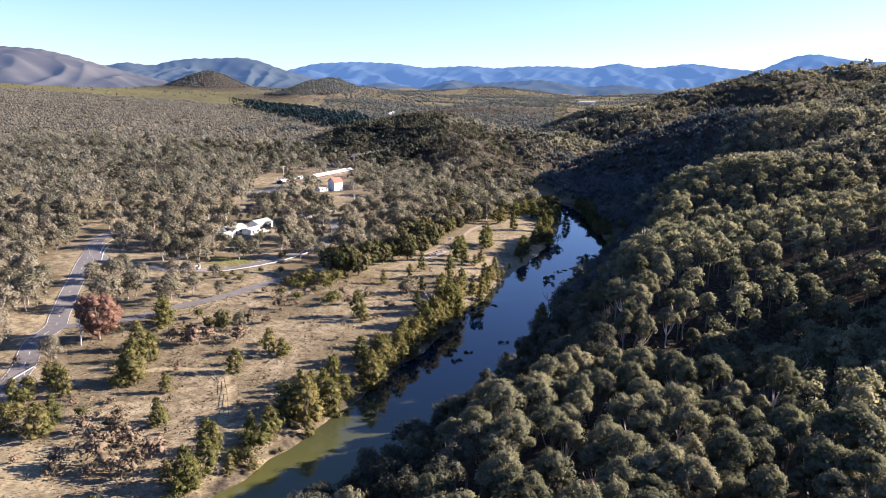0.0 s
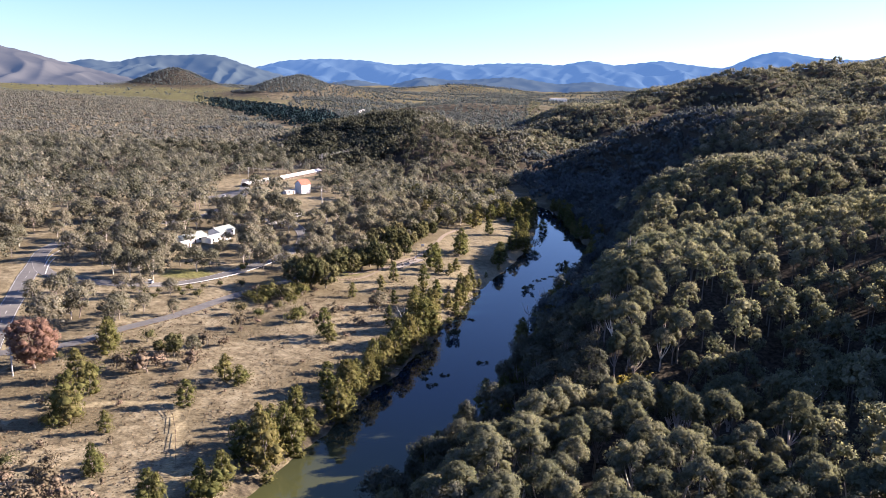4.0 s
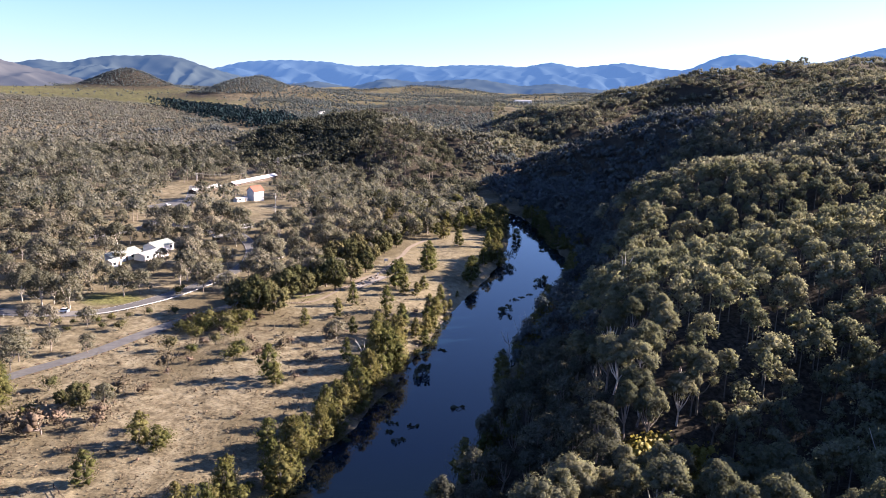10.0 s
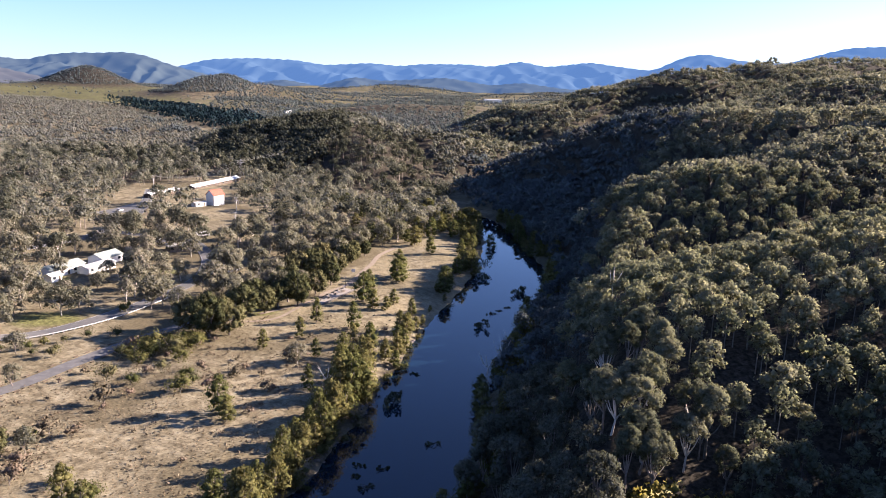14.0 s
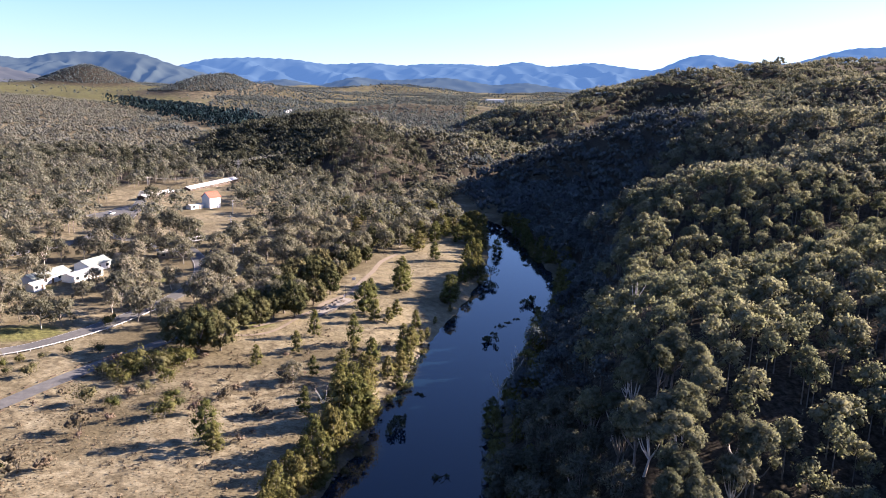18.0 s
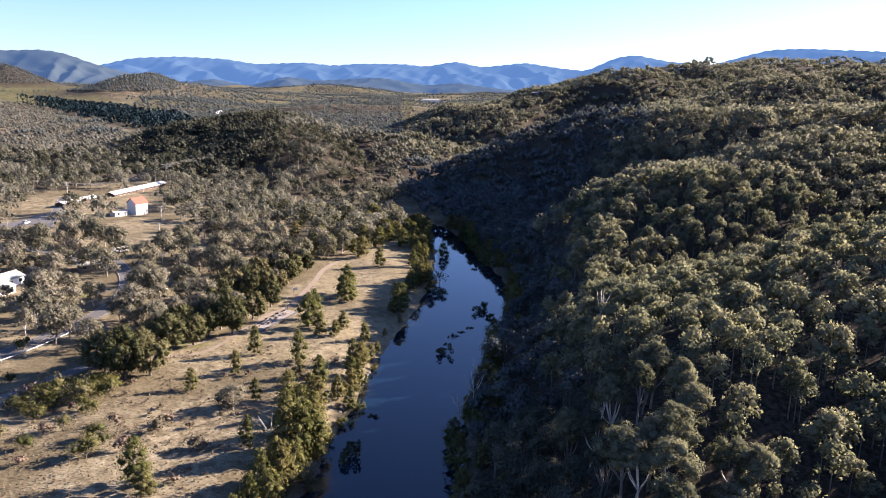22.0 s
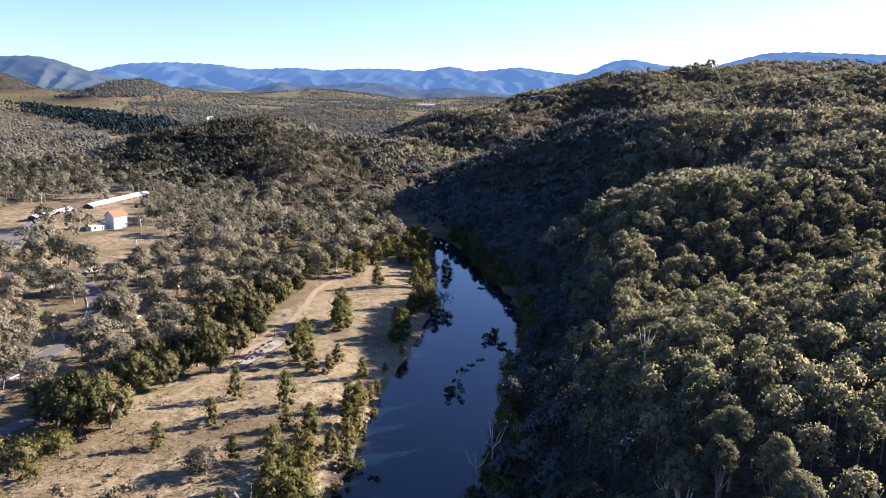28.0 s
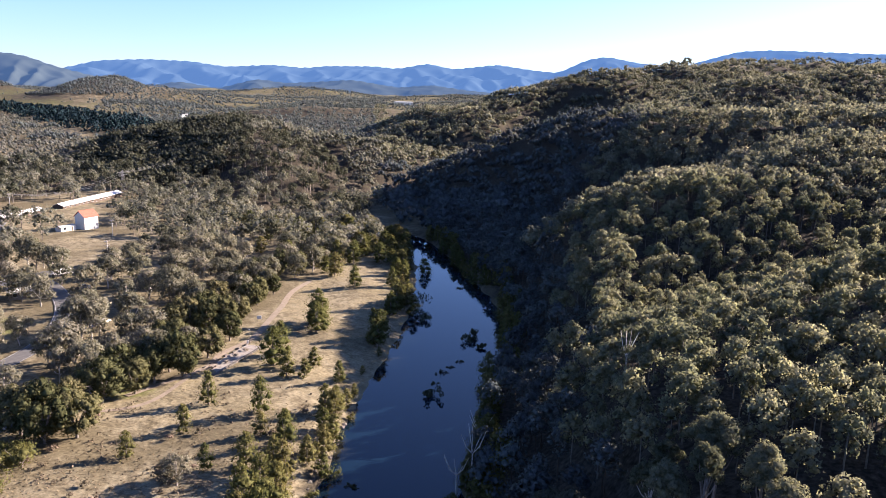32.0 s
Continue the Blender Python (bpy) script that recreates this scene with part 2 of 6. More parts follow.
def silty(m):
    """Green silt in the shallow lower reach."""
    n, l = m.node_tree.nodes, m.node_tree.links
    bsdf = n["Principled BSDF"]
    out = bsdf.inputs["Base Color"].links[0].from_socket
    tc = n.new("ShaderNodeTexCoord")
    xyz = n.new("ShaderNodeSeparateXYZ")
    l.new(tc.outputs["Object"], xyz.inputs[0])
    mr = n.new("ShaderNodeMapRange")
    mr.inputs[1].default_value, mr.inputs[2].default_value = 150, 225
    mr.inputs[3].default_value, mr.inputs[4].default_value = 1, 0
    l.new(xyz.outputs[1], mr.inputs[0])
    mix = n.new("ShaderNodeMix")
    mix.data_type = "RGBA"
    l.new(mr.outputs[0], mix.inputs[0])
    l.new(out, mix.inputs[6])
    mix.inputs[7].default_value = (0.062, 0.066, 0.02, 1)
    out = mix.outputs[2]
    # sandbars just under the surface off the left shore
    blur = n.new("ShaderNodeTexNoise")
    blur.inputs["Scale"].default_value = 0.16
    blur.inputs["Detail"].default_value = 4
    l.new(tc.outputs["Object"], blur.inputs["Vector"])
    for x, y, reach in ((48, 368, 11), (60, 386, 8), (26, 310, 7), (12, 262, 6)):
        gap = n.new("ShaderNodeVectorMath")
        gap.operation = "DISTANCE"
        l.new(tc.outputs["Object"], gap.inputs[0])
        gap.inputs[1].default_value = (x, y, 0)
        ad = n.new("ShaderNodeMath")
        ad.operation = "MULTIPLY_ADD"
        l.new(blur.outputs["Fac"], ad.inputs[0])
        ad.inputs[1].default_value = reach * 1.2
        l.new(gap.outputs["Value"], ad.inputs[2])
        bar = n.new("ShaderNodeMapRange")
        bar.inputs[1].default_value, bar.inputs[2].default_value = reach * 0.7, reach * 1.6
        bar.inputs[3].default_value, bar.inputs[4].default_value = 0.45, 0
        l.new(ad.outputs[0], bar.inputs[0])
        mix = n.new("ShaderNodeMix")
        mix.data_type = "RGBA"
        l.new(bar.outputs[0], mix.inputs[0])
        l.new(out, mix.inputs[6])
        mix.inputs[7].default_value = (0.085, 0.072, 0.032, 1)
        out = mix.outputs[2]
    l.new(out, bsdf.inputs["Base Color"])


silty(M_water)
M_asphalt = material("worn_asphalt", [(0.07, 0.07, 0.07), (0.115, 0.112, 0.108)], 0.6, 6, 0.85, second=((0.14, 0.135, 0.125), 0.05, 0.5, 0.7))

M_paint = plain("white_road_paint", (0.5, 0.5, 0.485), 0.7, scale=3)
M_white = plain("white_render", (0.64, 0.63, 0.6), 0.7, scale=0.7, spread=0.06)
M_tile = material("red_roof_tiles", [(0.28, 0.075, 0.045), (0.38, 0.12, 0.075)], 2.5, 5, 0.75)
M_metal_roof = material("pale_sheet_roof", [(0.27, 0.28, 0.27), (0.37, 0.375, 0.365)], 0.5, 5, 0.5, spec=0.4)
M_white_roof = material("white_sheet_roof", [(0.46, 0.46, 0.45), (0.58, 0.58, 0.565)], 0.5, 5, 0.5, spec=0.4)
M_green_roof = material("grey_green_sheet_roof", [(0.18, 0.205, 0.18), (0.25, 0.275, 0.245)], 0.5, 5, 0.5, spec=0.4)
M_glass = plain("dark_window_glass", (0.02, 0.025, 0.03), 0.08, spec=0.6)
M_dark = plain("dark_brown_timber", (0.07, 0.05, 0.035), 0.8)
M_timber = material("weathered_timber", [(0.16, 0.13, 0.1), (0.28, 0.24, 0.19)], 2.5, 5, 0.85)
M_pole = plain("grey_pole_timber", (0.42, 0.4, 0.37), 0.8)
M_steel = plain("galvanised_steel", (0.55, 0.56, 0.57), 0.45, metal=0.6)
M_wire = plain("dull_wire", (0.2, 0.2, 0.2), 0.6)
M_lattice = plain("dull_galvanised_lattice", (0.14, 0.14, 0.145), 0.6, metal=0.2)
M_rail = plain("white_guard_rail", (0.42, 0.42, 0.41), 0.5)
M_stone = material("river_stone", [(0.06, 0.054, 0.046), (0.136, 0.12, 0.10)], 1.2, 6, 0.85, vary=0.3)
M_paving = material("pale_concrete", [(0.176, 0.156, 0.132), (0.288, 0.260, 0.228)], 0.8, 6, 0.85)
M_gravel = material("pale_gravel", [(0.148, 0.118, 0.084), (0.229, 0.188, 0.141)], 1.0, 7, 0.95)
M_tyre = plain("black_rubber", (0.02, 0.02, 0.02), 0.8)
M_car_white = plain("white_car_paint", (0.75, 0.75, 0.74), 0.25, spread=0.02, spec=0.5)
M_car_blue = plain("dark_blue_car_paint", (0.03, 0.05, 0.1), 0.2, spread=0.02, spec=0.5)
M_snag = plain("wet_dark_wood", (0.03, 0.026, 0.02), 0.6)
M_reed = material("dark_reeds", [(0.02, 0.025, 0.012), (0.05, 0.055, 0.025)], 1.0, 3, 0.7, spec=0.1)
M_dead = plain("bleached_dead_wood", (0.5, 0.46, 0.4), 0.8)
M_tuft = material("dry_tussock", [(0.118, 0.089, 0.054), (0.171, 0.133, 0.082), (0.215, 0.171, 0.111)], 0.5, 5, 0.9, spec=0.05)
M_weed = material("dry_weed", [(0.067, 0.053, 0.035), (0.128, 0.101, 0.070), (0.182, 0.148, 0.101)], 0.5, 5, 0.9, spec=0.05)
M_yellow = material("wattle_leaves", [(0.101, 0.092, 0.017), (0.21, 0.168, 0.029)], 0.6, 3, 0.65, spec=0.15)


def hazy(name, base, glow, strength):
    """Far slopes: a mottled surface that emits a glow in place of the hazy air before them."""
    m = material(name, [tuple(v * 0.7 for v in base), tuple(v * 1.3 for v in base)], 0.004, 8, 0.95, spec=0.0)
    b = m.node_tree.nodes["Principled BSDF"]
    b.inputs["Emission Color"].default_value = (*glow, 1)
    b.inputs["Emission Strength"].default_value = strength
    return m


# the blue of the ranges is mostly emitted haze, not surface colour
M_ridge_blue = hazy("hazed_far_range", (0.022, 0.032, 0.036), (0.05, 0.104, 0.188), 0.46)
M_ridge_mid = hazy("hazed_grey_range", (0.029, 0.036, 0.032), (0.036, 0.07, 0.122), 0.36)
M_ridge_near = hazy("hazed_olive_range", (0.046, 0.045, 0.040), (0.044, 0.068, 0.106), 0.3)

# ---- the lie of the land ----
RIVER = [(-130, -100, 13), (-100, 0, 13), (-58, 90, 12), (-25, 147, 14), (-5, 184, 16), (5, 207, 16.5), (22.5, 245, 16.5), (35.5, 285, 16),
         (47, 318, 16.5), (61, 349, 17.5), (80, 392, 18), (90, 430, 17), (97, 470, 13), (101, 505, 10), (103, 545, 8), (97, 578, 8),
         (78, 598, 8), (50, 606, 7), (22, 634, 7), (20, 664, 7), (48, 694, 7), (95, 728, 7), (135, 772, 7), (190, 818, 7), (262, 890, 7), (330, 960, 7), (420, 1000, 6)]


def spline_points(pts, per):
    """Catmull-Rom through points of any width."""
    p = np.array(pts, float)
    p = np.vstack([2 * p[0] - p[1], p, 2 * p[-1] - p[-2]])
    out = []
    for i in range(1, len(p) - 2):
        for u in np.arange(per) / per:
            a, b, c, d = p[i - 1], p[i], p[i + 1], p[i + 2]
            out.append(0.5 * (2 * b + (c - a) * u + (2 * a - 5 * b + 4 * c - d) * u * u + (3 * b - a - 3 * c + d) * u ** 3))
    out.append(p[-2])
    return np.array(out)


RIV = spline_points(RIVER, 4)


def wave(x, y, s, seed):
    """Cheap smooth noise out of sines."""
    r = np.random.default_rng(seed)
    z = 0
    for k in range(5):
        a, ph, f = r.uniform(0, 2 * math.pi), r.uniform(0, 6.28), r.uniform(0.7, 1.6)
        z = z + np.sin((x * math.cos(a) + y * math.sin(a)) * f * 6.28 / s + ph)
    return z / 3


def river(x, y):
    """Distance to the water's edge (negative in the water) and the side: +1 right bank, -1 left bank."""
    x, y = np.asarray(x, float), np.asarray(y, float)
    best = np.full(x.shape, 1e9)
    side = np.zeros(x.shape)
    for a, b in zip(RIV[:-1], RIV[1:]):
        dx, dy = b[0] - a[0], b[1] - a[1]
        u = np.clip(((x - a[0]) * dx + (y - a[1]) * dy) / (dx * dx + dy * dy), 0, 1)
        ox, oy = x - a[0] - u * dx, y - a[1] - u * dy
        d = np.hypot(ox, oy) - (a[2] + u * (b[2] - a[2]))
        nearer = d < best
        best = np.where(nearer, d, best)
        side = np.where(nearer, np.sign(ox * dy - oy * dx), side)
    return best + 1.1 * wave(x, y, 26, 4) + 0.7 * wave(x, y, 11, 6), side


FOOT_Y = [-100, 0, 90, 147, 184, 207, 245, 285, 318, 349, 392, 430, 470, 505, 560, 620, 650, 700, 760, 850, 1000, 1400, 2200]
FOOT_X = [-113, -84, -41, -9, 14, 24, 41, 53, 66, 82, 101, 108, 112, 112, 112, 122, 138, 176, 215, 275, 360, 480, 700]


def hump(x, y, cx, cy, rx, ry, turn=0.0):
    c, s = math.cos(radians(turn)), math.sin(radians(turn))
    u, v = (x - cx) * c + (y - cy) * s, -(x - cx) * s + (y - cy) * c
    return np.exp(-(u / rx) ** 2 - (v / ry) ** 2)


def over(a, b, k):
    """The higher of two heights, with the crease between them rounded off."""
    m = np.maximum(a, b)
    return m + k * np.log(np.exp((a - m) / k) + np.exp((b - m) / k))


def crest_line(x, y, pts, near, off, width):
    """Heights of a ridge along a line of (x, y, z): its flank falls by near on the side of the river, by off behind."""
    best = np.full(np.shape(x), -1e9)
    for a, b in zip(pts[:-1], pts[1:]):
        dx, dy = b[0] - a[0], b[1] - a[1]
        u = np.clip(((x - a[0]) * dx + (y - a[1]) * dy) / (dx * dx + dy * dy), 0, 1)
        ox, oy = x - a[0] - u * dx, y - a[1] - u * dy
        fall = np.where(ox * dy - oy * dx > 0, near, off)
        best = np.maximum(best, a[2] + u * (b[2] - a[2]) - fall * (np.sqrt(ox * ox + oy * oy + width * width) - width))
    return best


SHADED_SPUR = [(142, 742, 12), (173, 729, 27), (211, 691, 48), (250, 652, 68), (262, 605, 72), (258, 540, 70), (272, 485, 70), (320, 430, 75)]
MIDDLE_SPUR = [(268, 790, 30), (330, 775, 52), (420, 805, 76), (520, 835, 96), (650, 860, 116), (820, 900, 134), (1000, 900, 140)]
BACK_RIDGE = [(135, 1028, 16), (191, 1040, 39), (264, 1055, 50), (343, 1084, 73), (406, 1103, 96), (468, 1111, 108), (595, 1160, 127), (734, 1194, 139),
              (872, 1282, 152), (1100, 1330, 162), (1400, 1300, 168), (1800, 1150, 165)]
HILL_CREST = [(-165, 900, 9), (-100, 905, 25), (-55, 916, 41), (-22, 925, 47), (18, 935, 48), (65, 892, 38), (120, 872, 31), (165, 868, 25)]
HILL_SPUR = [(4, 930, 46), (22, 850, 42), (36, 800, 33), (28, 750, 9)]
DRY_CREST = [(-1500, 1500, 82), (-900, 1490, 68), (-700, 1500, 60), (-617, 1532, 55), (-519, 1517, 51), (-415, 1446, 42), (-306, 1320, 32), (-207, 1137, 21), (-163, 1044, 16), (-135, 960, 11)]


def land(x, y):
    x, y = np.asarray(x, float), np.asarray(y, float)
    d, side = river(x, y)
    z = np.interp(d, [-15, -4, 0, 3, 8, 20, 60, 110, 300, 900, 2000], [-2.5, -1.2, 0, 1.2, 2.4, 3.4, 4.8, 6.6, 13, 20, 26])
    far, bear = np.hypot(x - 6, y - 80), np.degrees(np.arctan2(x - 6, y - 80))
    # the hillside of the right bank, with its spurs and gullies
    dr = x - np.interp(y, FOOT_Y, FOOT_X)
    bank = np.interp(dr, [0, 10, 20, 33, 60, 85, 120, 170, 230, 300, 420, 900], [0, 2, 7.5, 19, 23.5, 27, 30, 34, 43, 55, 66, 80])
    steep = np.interp(dr, [0, 30, 67, 100, 140, 190, 250, 400, 900], [0, 4, 9, 17, 32, 54, 60, 66, 78])
    bank = bank * np.interp(y, [60, 145, 205], [0.56, 0.58, 1.0])
    w = smoothstep(425, 500, y)
    rise = bank * (1 - w) + steep * w
    along = y - 0.12 * np.clip(dr - 40, 0, 120)
    spur = np.interp(along, [0, 60, 140, 156, 170, 186, 200, 212, 228, 250, 278, 312, 336, 362, 392, 430, 466, 500, 545, 590, 640, 700],
                     [0.1, 0.2, 0.3, 0.1, -0.7, -1.15, -0.85, -0.5, 0.0, 0.25, 0.15, -0.55, -0.6, 0.2, 0.8, 0.75, 0.0, -0.3, -0.1, 0.0, 0.0, 0.0])
    # closes the gully's head, out of view, to keep low sun off its floor
    g = smoothstep(135, 155, y) * smoothstep(236, 216, y)
    fade = smoothstep(900, 300, dr) * (1 - g) + smoothstep(210, 110, dr) * g
    rise = rise + spur * np.clip(dr * 0.27, 0, 21) * fade + 3.5 * wave(x, y, 120, 17) * smoothstep(25, 90, dr)
    # added hill shoulder, mostly out of view, placed to shade the gully
    rise = rise + 31 * smoothstep(84, 144, dr) * smoothstep(222, 204, y) * smoothstep(160, 196, y)
    low = smoothstep(188, 158, y)
    rise = rise * (1 - low) + np.minimum(rise, 8.8 + 0.055 * np.clip(dr - 20, 0, 400)) * low
    rise = np.maximum(rise, 0) * smoothstep(900, 640, y - 0.25 * np.clip(x - 300, 0, 400))
    z = z + rise
    # beyond the hills: a rolling plain that climbs towards the ranges
    plain = np.interp(far, [700, 1000, 1250, 1500, 2000, 2600, 3300, 4200], [10, 15, 30, 42, 58, 72, 84, 94])
    roll = 7 * wave(x, y, 900, 3) + 6 * wave(x, y, 380, 8) + 4 * wave(x, y, 190, 12)
    plain = plain + smoothstep(1150, 1900, far) * roll * (1 - 0.45 * smoothstep(-10, -14, bear)) - 26 * hump(x, y, -285, 1545, 190, 150)
    w = smoothstep(620, 1000, far) * (bear < 75)
    z = z * (1 - w) + np.maximum(plain, np.where(d < 40, np.minimum(z, 6), 0)) * w
    rough_ridge = 5 * wave(x, y, 210, 11) + 3.5 * wave(x + 0.6 * y, y, 95, 13)
    ahead = (y > 300) & (far > 330)
    for pts, near, off, width, k, lumps in ((SHADED_SPUR, 0.85, 0.42, 10, 2, 0.2), (MIDDLE_SPUR, 0.5, 0.34, 20, 4, 0.8), (BACK_RIDGE, 0.46, 0.3, 24, 5, 1.0),
                                             (HILL_CREST, 0.34, 0.3, 18, 4, 0.5), (HILL_SPUR, 0.36, 0.5, 10, 4, 0.3)):
        z = np.where(ahead, over(z, crest_line(x, y, pts, near, off, width) + lumps * rough_ridge, k), z)
    z = np.where(ahead & (bear < -6), over(z, crest_line(x, y, DRY_CREST, 0.062, 0.16, 30) + 0.25 * rough_ridge, 4), z)
    # single hills on the plain
    z = z + 58 * hump(x, y, -800, 2640, 112, 120) + 44 * hump(x, y, -352, 2130, np.where(x < -352, 72, 120), 150) + 24 * hump(x, y, -190, 2230, 130, 120)
    z = z + 50 * hump(x, y, -388, 2830, 88, 120) + 20 * hump(x, y, 140, 2900, 300, 130, -10) + 16 * hump(x, y, 120, 1620, 210, 60, 12)
    z = np.minimum(z, np.interp(d, [-15, -4, 0, 4, 30, 80, 120], [-2.5, -1.2, 0, 3.5, 30, 90, 400]))
    rough = smoothstep(5, 40, d)
    z = z + rough * (0.35 * wave(x, y, 45, 1) + smoothstep(250, 700, far) * 1.2 * wave(x, y, 160, 2))
    return z


def lines(lo, hi, step, out_lo, out_hi, grow=1.09):
    mid = list(np.arange(lo, hi + 0.1, step))
    s, v, up = step, hi, []
    while v < out_hi:
        s *= grow
        v += s
        up.append(v)
    s, v, down = step, lo, []
    while v > out_lo:
        s *= grow
        v -= s
        down.append(v)
    return np.array(down[::-1] + mid + up)


GX = lines(-180, 260, 3.0, -4600, 4600, 1.035)
GY = lines(60, 640, 3.0, -900, 4850, 1.03)
gx, gy = np.meshgrid(GX, GY)
gz = land(gx, gy)
nx, ny = len(GX), len(GY)
idx = np.arange(nx * ny).reshape(ny, nx)
quads = np.stack([idx[:-1, :-1], idx[:-1, 1:], idx[1:, 1:], idx[1:, :-1]], -1).reshape(-1, 4)
ground = new("ground", mesh_of("ground", np.stack([gx, gy, gz], -1), quads, M_ground, smooth=True))
tagged(ground, "dry tan grass and bare earth over the valley and its hills", "ground", kind="structure")


def near_line(x, y, pts):
    best = np.full(np.shape(x), 1e9)
    for a, b in zip(pts[:-1], pts[1:]):
        dx, dy = b[0] - a[0], b[1] - a[1]
        u = np.clip(((x - a[0]) * dx + (y - a[1]) * dy) / (dx * dx + dy * dy), 0, 1)
        best = np.minimum(best, np.hypot(x - a[0] - u * dx, y - a[1] - u * dy))
    return best


MAIN_ROAD = [(-101, 150), (-108, 185), (-112, 203), (-119, 222), (-120, 236), (-124, 247), (-131, 267), (-144, 305), (-154, 336), (-163, 368), (-158, 396), (-140, 425), (-120, 455), (-112, 500), (-116, 560), (-130, 640)]
BRANCH_ROAD = [(-155, 342), (-146, 327), (-135, 319), (-119, 314), (-99, 314), (-84, 321), (-71, 338), (-57, 366), (-50, 395), (-55, 430), (-72, 462), (-100, 470), (-114, 490)]
LOWER_ROAD = [(-120, 236), (-110, 240), (-99, 246), (-90, 261), (-77, 278), (-67, 296), (-56, 314), (-44, 330), (-34, 342), (-22, 348)]
WALK_PATH = [(-22, 342), (-4, 359), (1, 371), (10, 384), (16, 402), (21, 419), (26, 439), (35, 457)]
TRACK = [(-92, 203), (-72, 206), (-57, 206), (-52, 196), (-47, 176), (-44, 165)]
EDGE_Y = [100, 235, 245, 278, 314, 322, 345, 360, 384, 402, 440, 457, 480, 520, 560]
EDGE_X = [-140, -118, -99, -77, -56, -45, -12, -3, 8, 16, 28, 34, 52, 80, 95]
CLEARINGS = [(-62, 520, 26, 42), (-122, 548, 16, 28), (-80, 460, 13, 12), (-98, 396, 25, 24), (-66, 402, 9, 14), (-87, 343, 18, 10), (-116, 335, 22, 15),
             (-72, 562, 17, 32), (-94, 655, 34, 80), (-135, 640, 34, 34), (-30, 480, 12, 18)]
gd, gside = river(gx, gy)
gdr = gx - np.interp(gy, FOOT_Y, FOOT_X)
field = (gside < 0) & (gx > np.interp(gy, EDGE_Y, EDGE_X)) & (gy < 540)
litter = np.where(gdr > 0, 1.0, 0.0) * smoothstep(0, 6, gdr)
litter = np.maximum(litter, np.where(field, 0, 0.34) * smoothstep(0, 400, np.hypot(gx, gy)))
litter = np.maximum(litter, np.where(gx < -150, 0.42, 0.16) * smoothstep(1750, 2100, np.hypot(gx, gy)))
litter = np.maximum(litter, 0.62 * smoothstep(560, 700, gy))
litter = np.maximum(litter, 0.5 * smoothstep(5, 1, np.abs(gd - 1.5)) * ((gy < 315) | (gy > 420)))
gbear = np.degrees(np.arctan2(gx - 6, gy - 80))
gfar = np.hypot(gx - 6, gy - 80)
litter = litter * (1 - 0.6 * smoothstep(-7, -11, gbear) * smoothstep(780, 900, gfar) * smoothstep(1800, 1600, gfar))
litter = litter * (1 - 0.3 * smoothstep(1350, 1750, gfar) * smoothstep(-13, -9, gbear))
litter = np.maximum(litter, 0.8 * np.maximum(hump(gx, gy, -352, 2130, 110, 150), hump(gx, gy, -800, 2640, 112, 120)))
open_ground = np.zeros(gx.shape)
for cx, cy, rx, ry in CLEARINGS:
    open_ground = np.maximum(open_ground, hump(gx, gy, cx, cy, rx, ry))
litter = litter * (1 - 0.95 * np.clip(open_ground * 1.6, 0, 1))
lawn = np.zeros(gx.shape)
for cx, cy, rx, ry in ((-66, 402, 8, 13), (-88, 333, 18, 9), (-20, 344, 9, 5), (-104, 380, 8, 8), (20, 392, 6, 10)):
    lawn = np.maximum(lawn, 0.75 * hump(gx, gy, cx, cy, rx, ry))
lawn = np.maximum(lawn, 0.5 * smoothstep(-7, -12, gbear) * smoothstep(1500, 1700, np.hypot(gx, gy - 80)) * smoothstep(3300, 2700, np.hypot(gx, gy - 80)))
lawn = np.maximum(lawn, 0.42 * smoothstep(1250, 1700, gfar))
lawn = lawn * (1 - np.clip(1.5 * np.maximum(hump(gx, gy, -352, 2130, 130, 170), hump(gx, gy, -800, 2640, 125, 135)), 0, 1))
sand = np.maximum(0.4 * smoothstep(6, 2, np.abs(gd - 2)) * (gside < 0) * (gy > 315) * (gy < 405), 0.75 * hump(gx, gy, -84, 150, 14, 14))
sand = np.maximum(sand, 0.42 * ((gx > np.interp(gy, EDGE_Y, EDGE_X) - 4) & (gside < 0) & (gy > 322) & (gy < 520)))
sand = np.maximum(sand, 0.8 * smoothstep(2.5, 1.0, near_line(gx, gy, TRACK)))
sand = np.maximum(sand, 0.55 * smoothstep(9, 4, near_line(gx, gy, MAIN_ROAD)))
sand = np.maximum(sand, 0.4 * open_ground)
sand = np.maximum(sand, 0.36 * smoothstep(0.2, 0.9, wave(gx, gy, 300, 51)) * smoothstep(1450, 1800, gfar) * smoothstep(-11, -8, gbear))
col = ground.data.attributes.new("cover", "FLOAT_COLOR", "POINT")
col.data.foreach_set("color", np.stack([litter, lawn, sand, np.ones(gx.shape)], -1).astype(np.float32).ravel())

# water
wl, wr = [], []
for i, p in enumerate(RIV):
    a, b = RIV[max(0, i - 1)], RIV[min(len(RIV) - 1, i + 1)]
    nrm = np.array([b[1] - a[1], -(b[0] - a[0])]) / math.hypot(b[0] - a[0], b[1] - a[1])
    wl.append((*(p[:2] - nrm * (p[2] + 3)), 0.0))
    wr.append((*(p[:2] + nrm * (p[2] + 3)), 0.0))
wv = np.array(wl + wr)
k = len(wl)
wf = np.array([(i, i + k, i + k + 1, i + 1) for i in range(k - 1)])
water = new("water", mesh_of("water", wv, wf, M_water, smooth=True))
tagged(water, "still dark river water with sky reflections", "river", kind="structure")


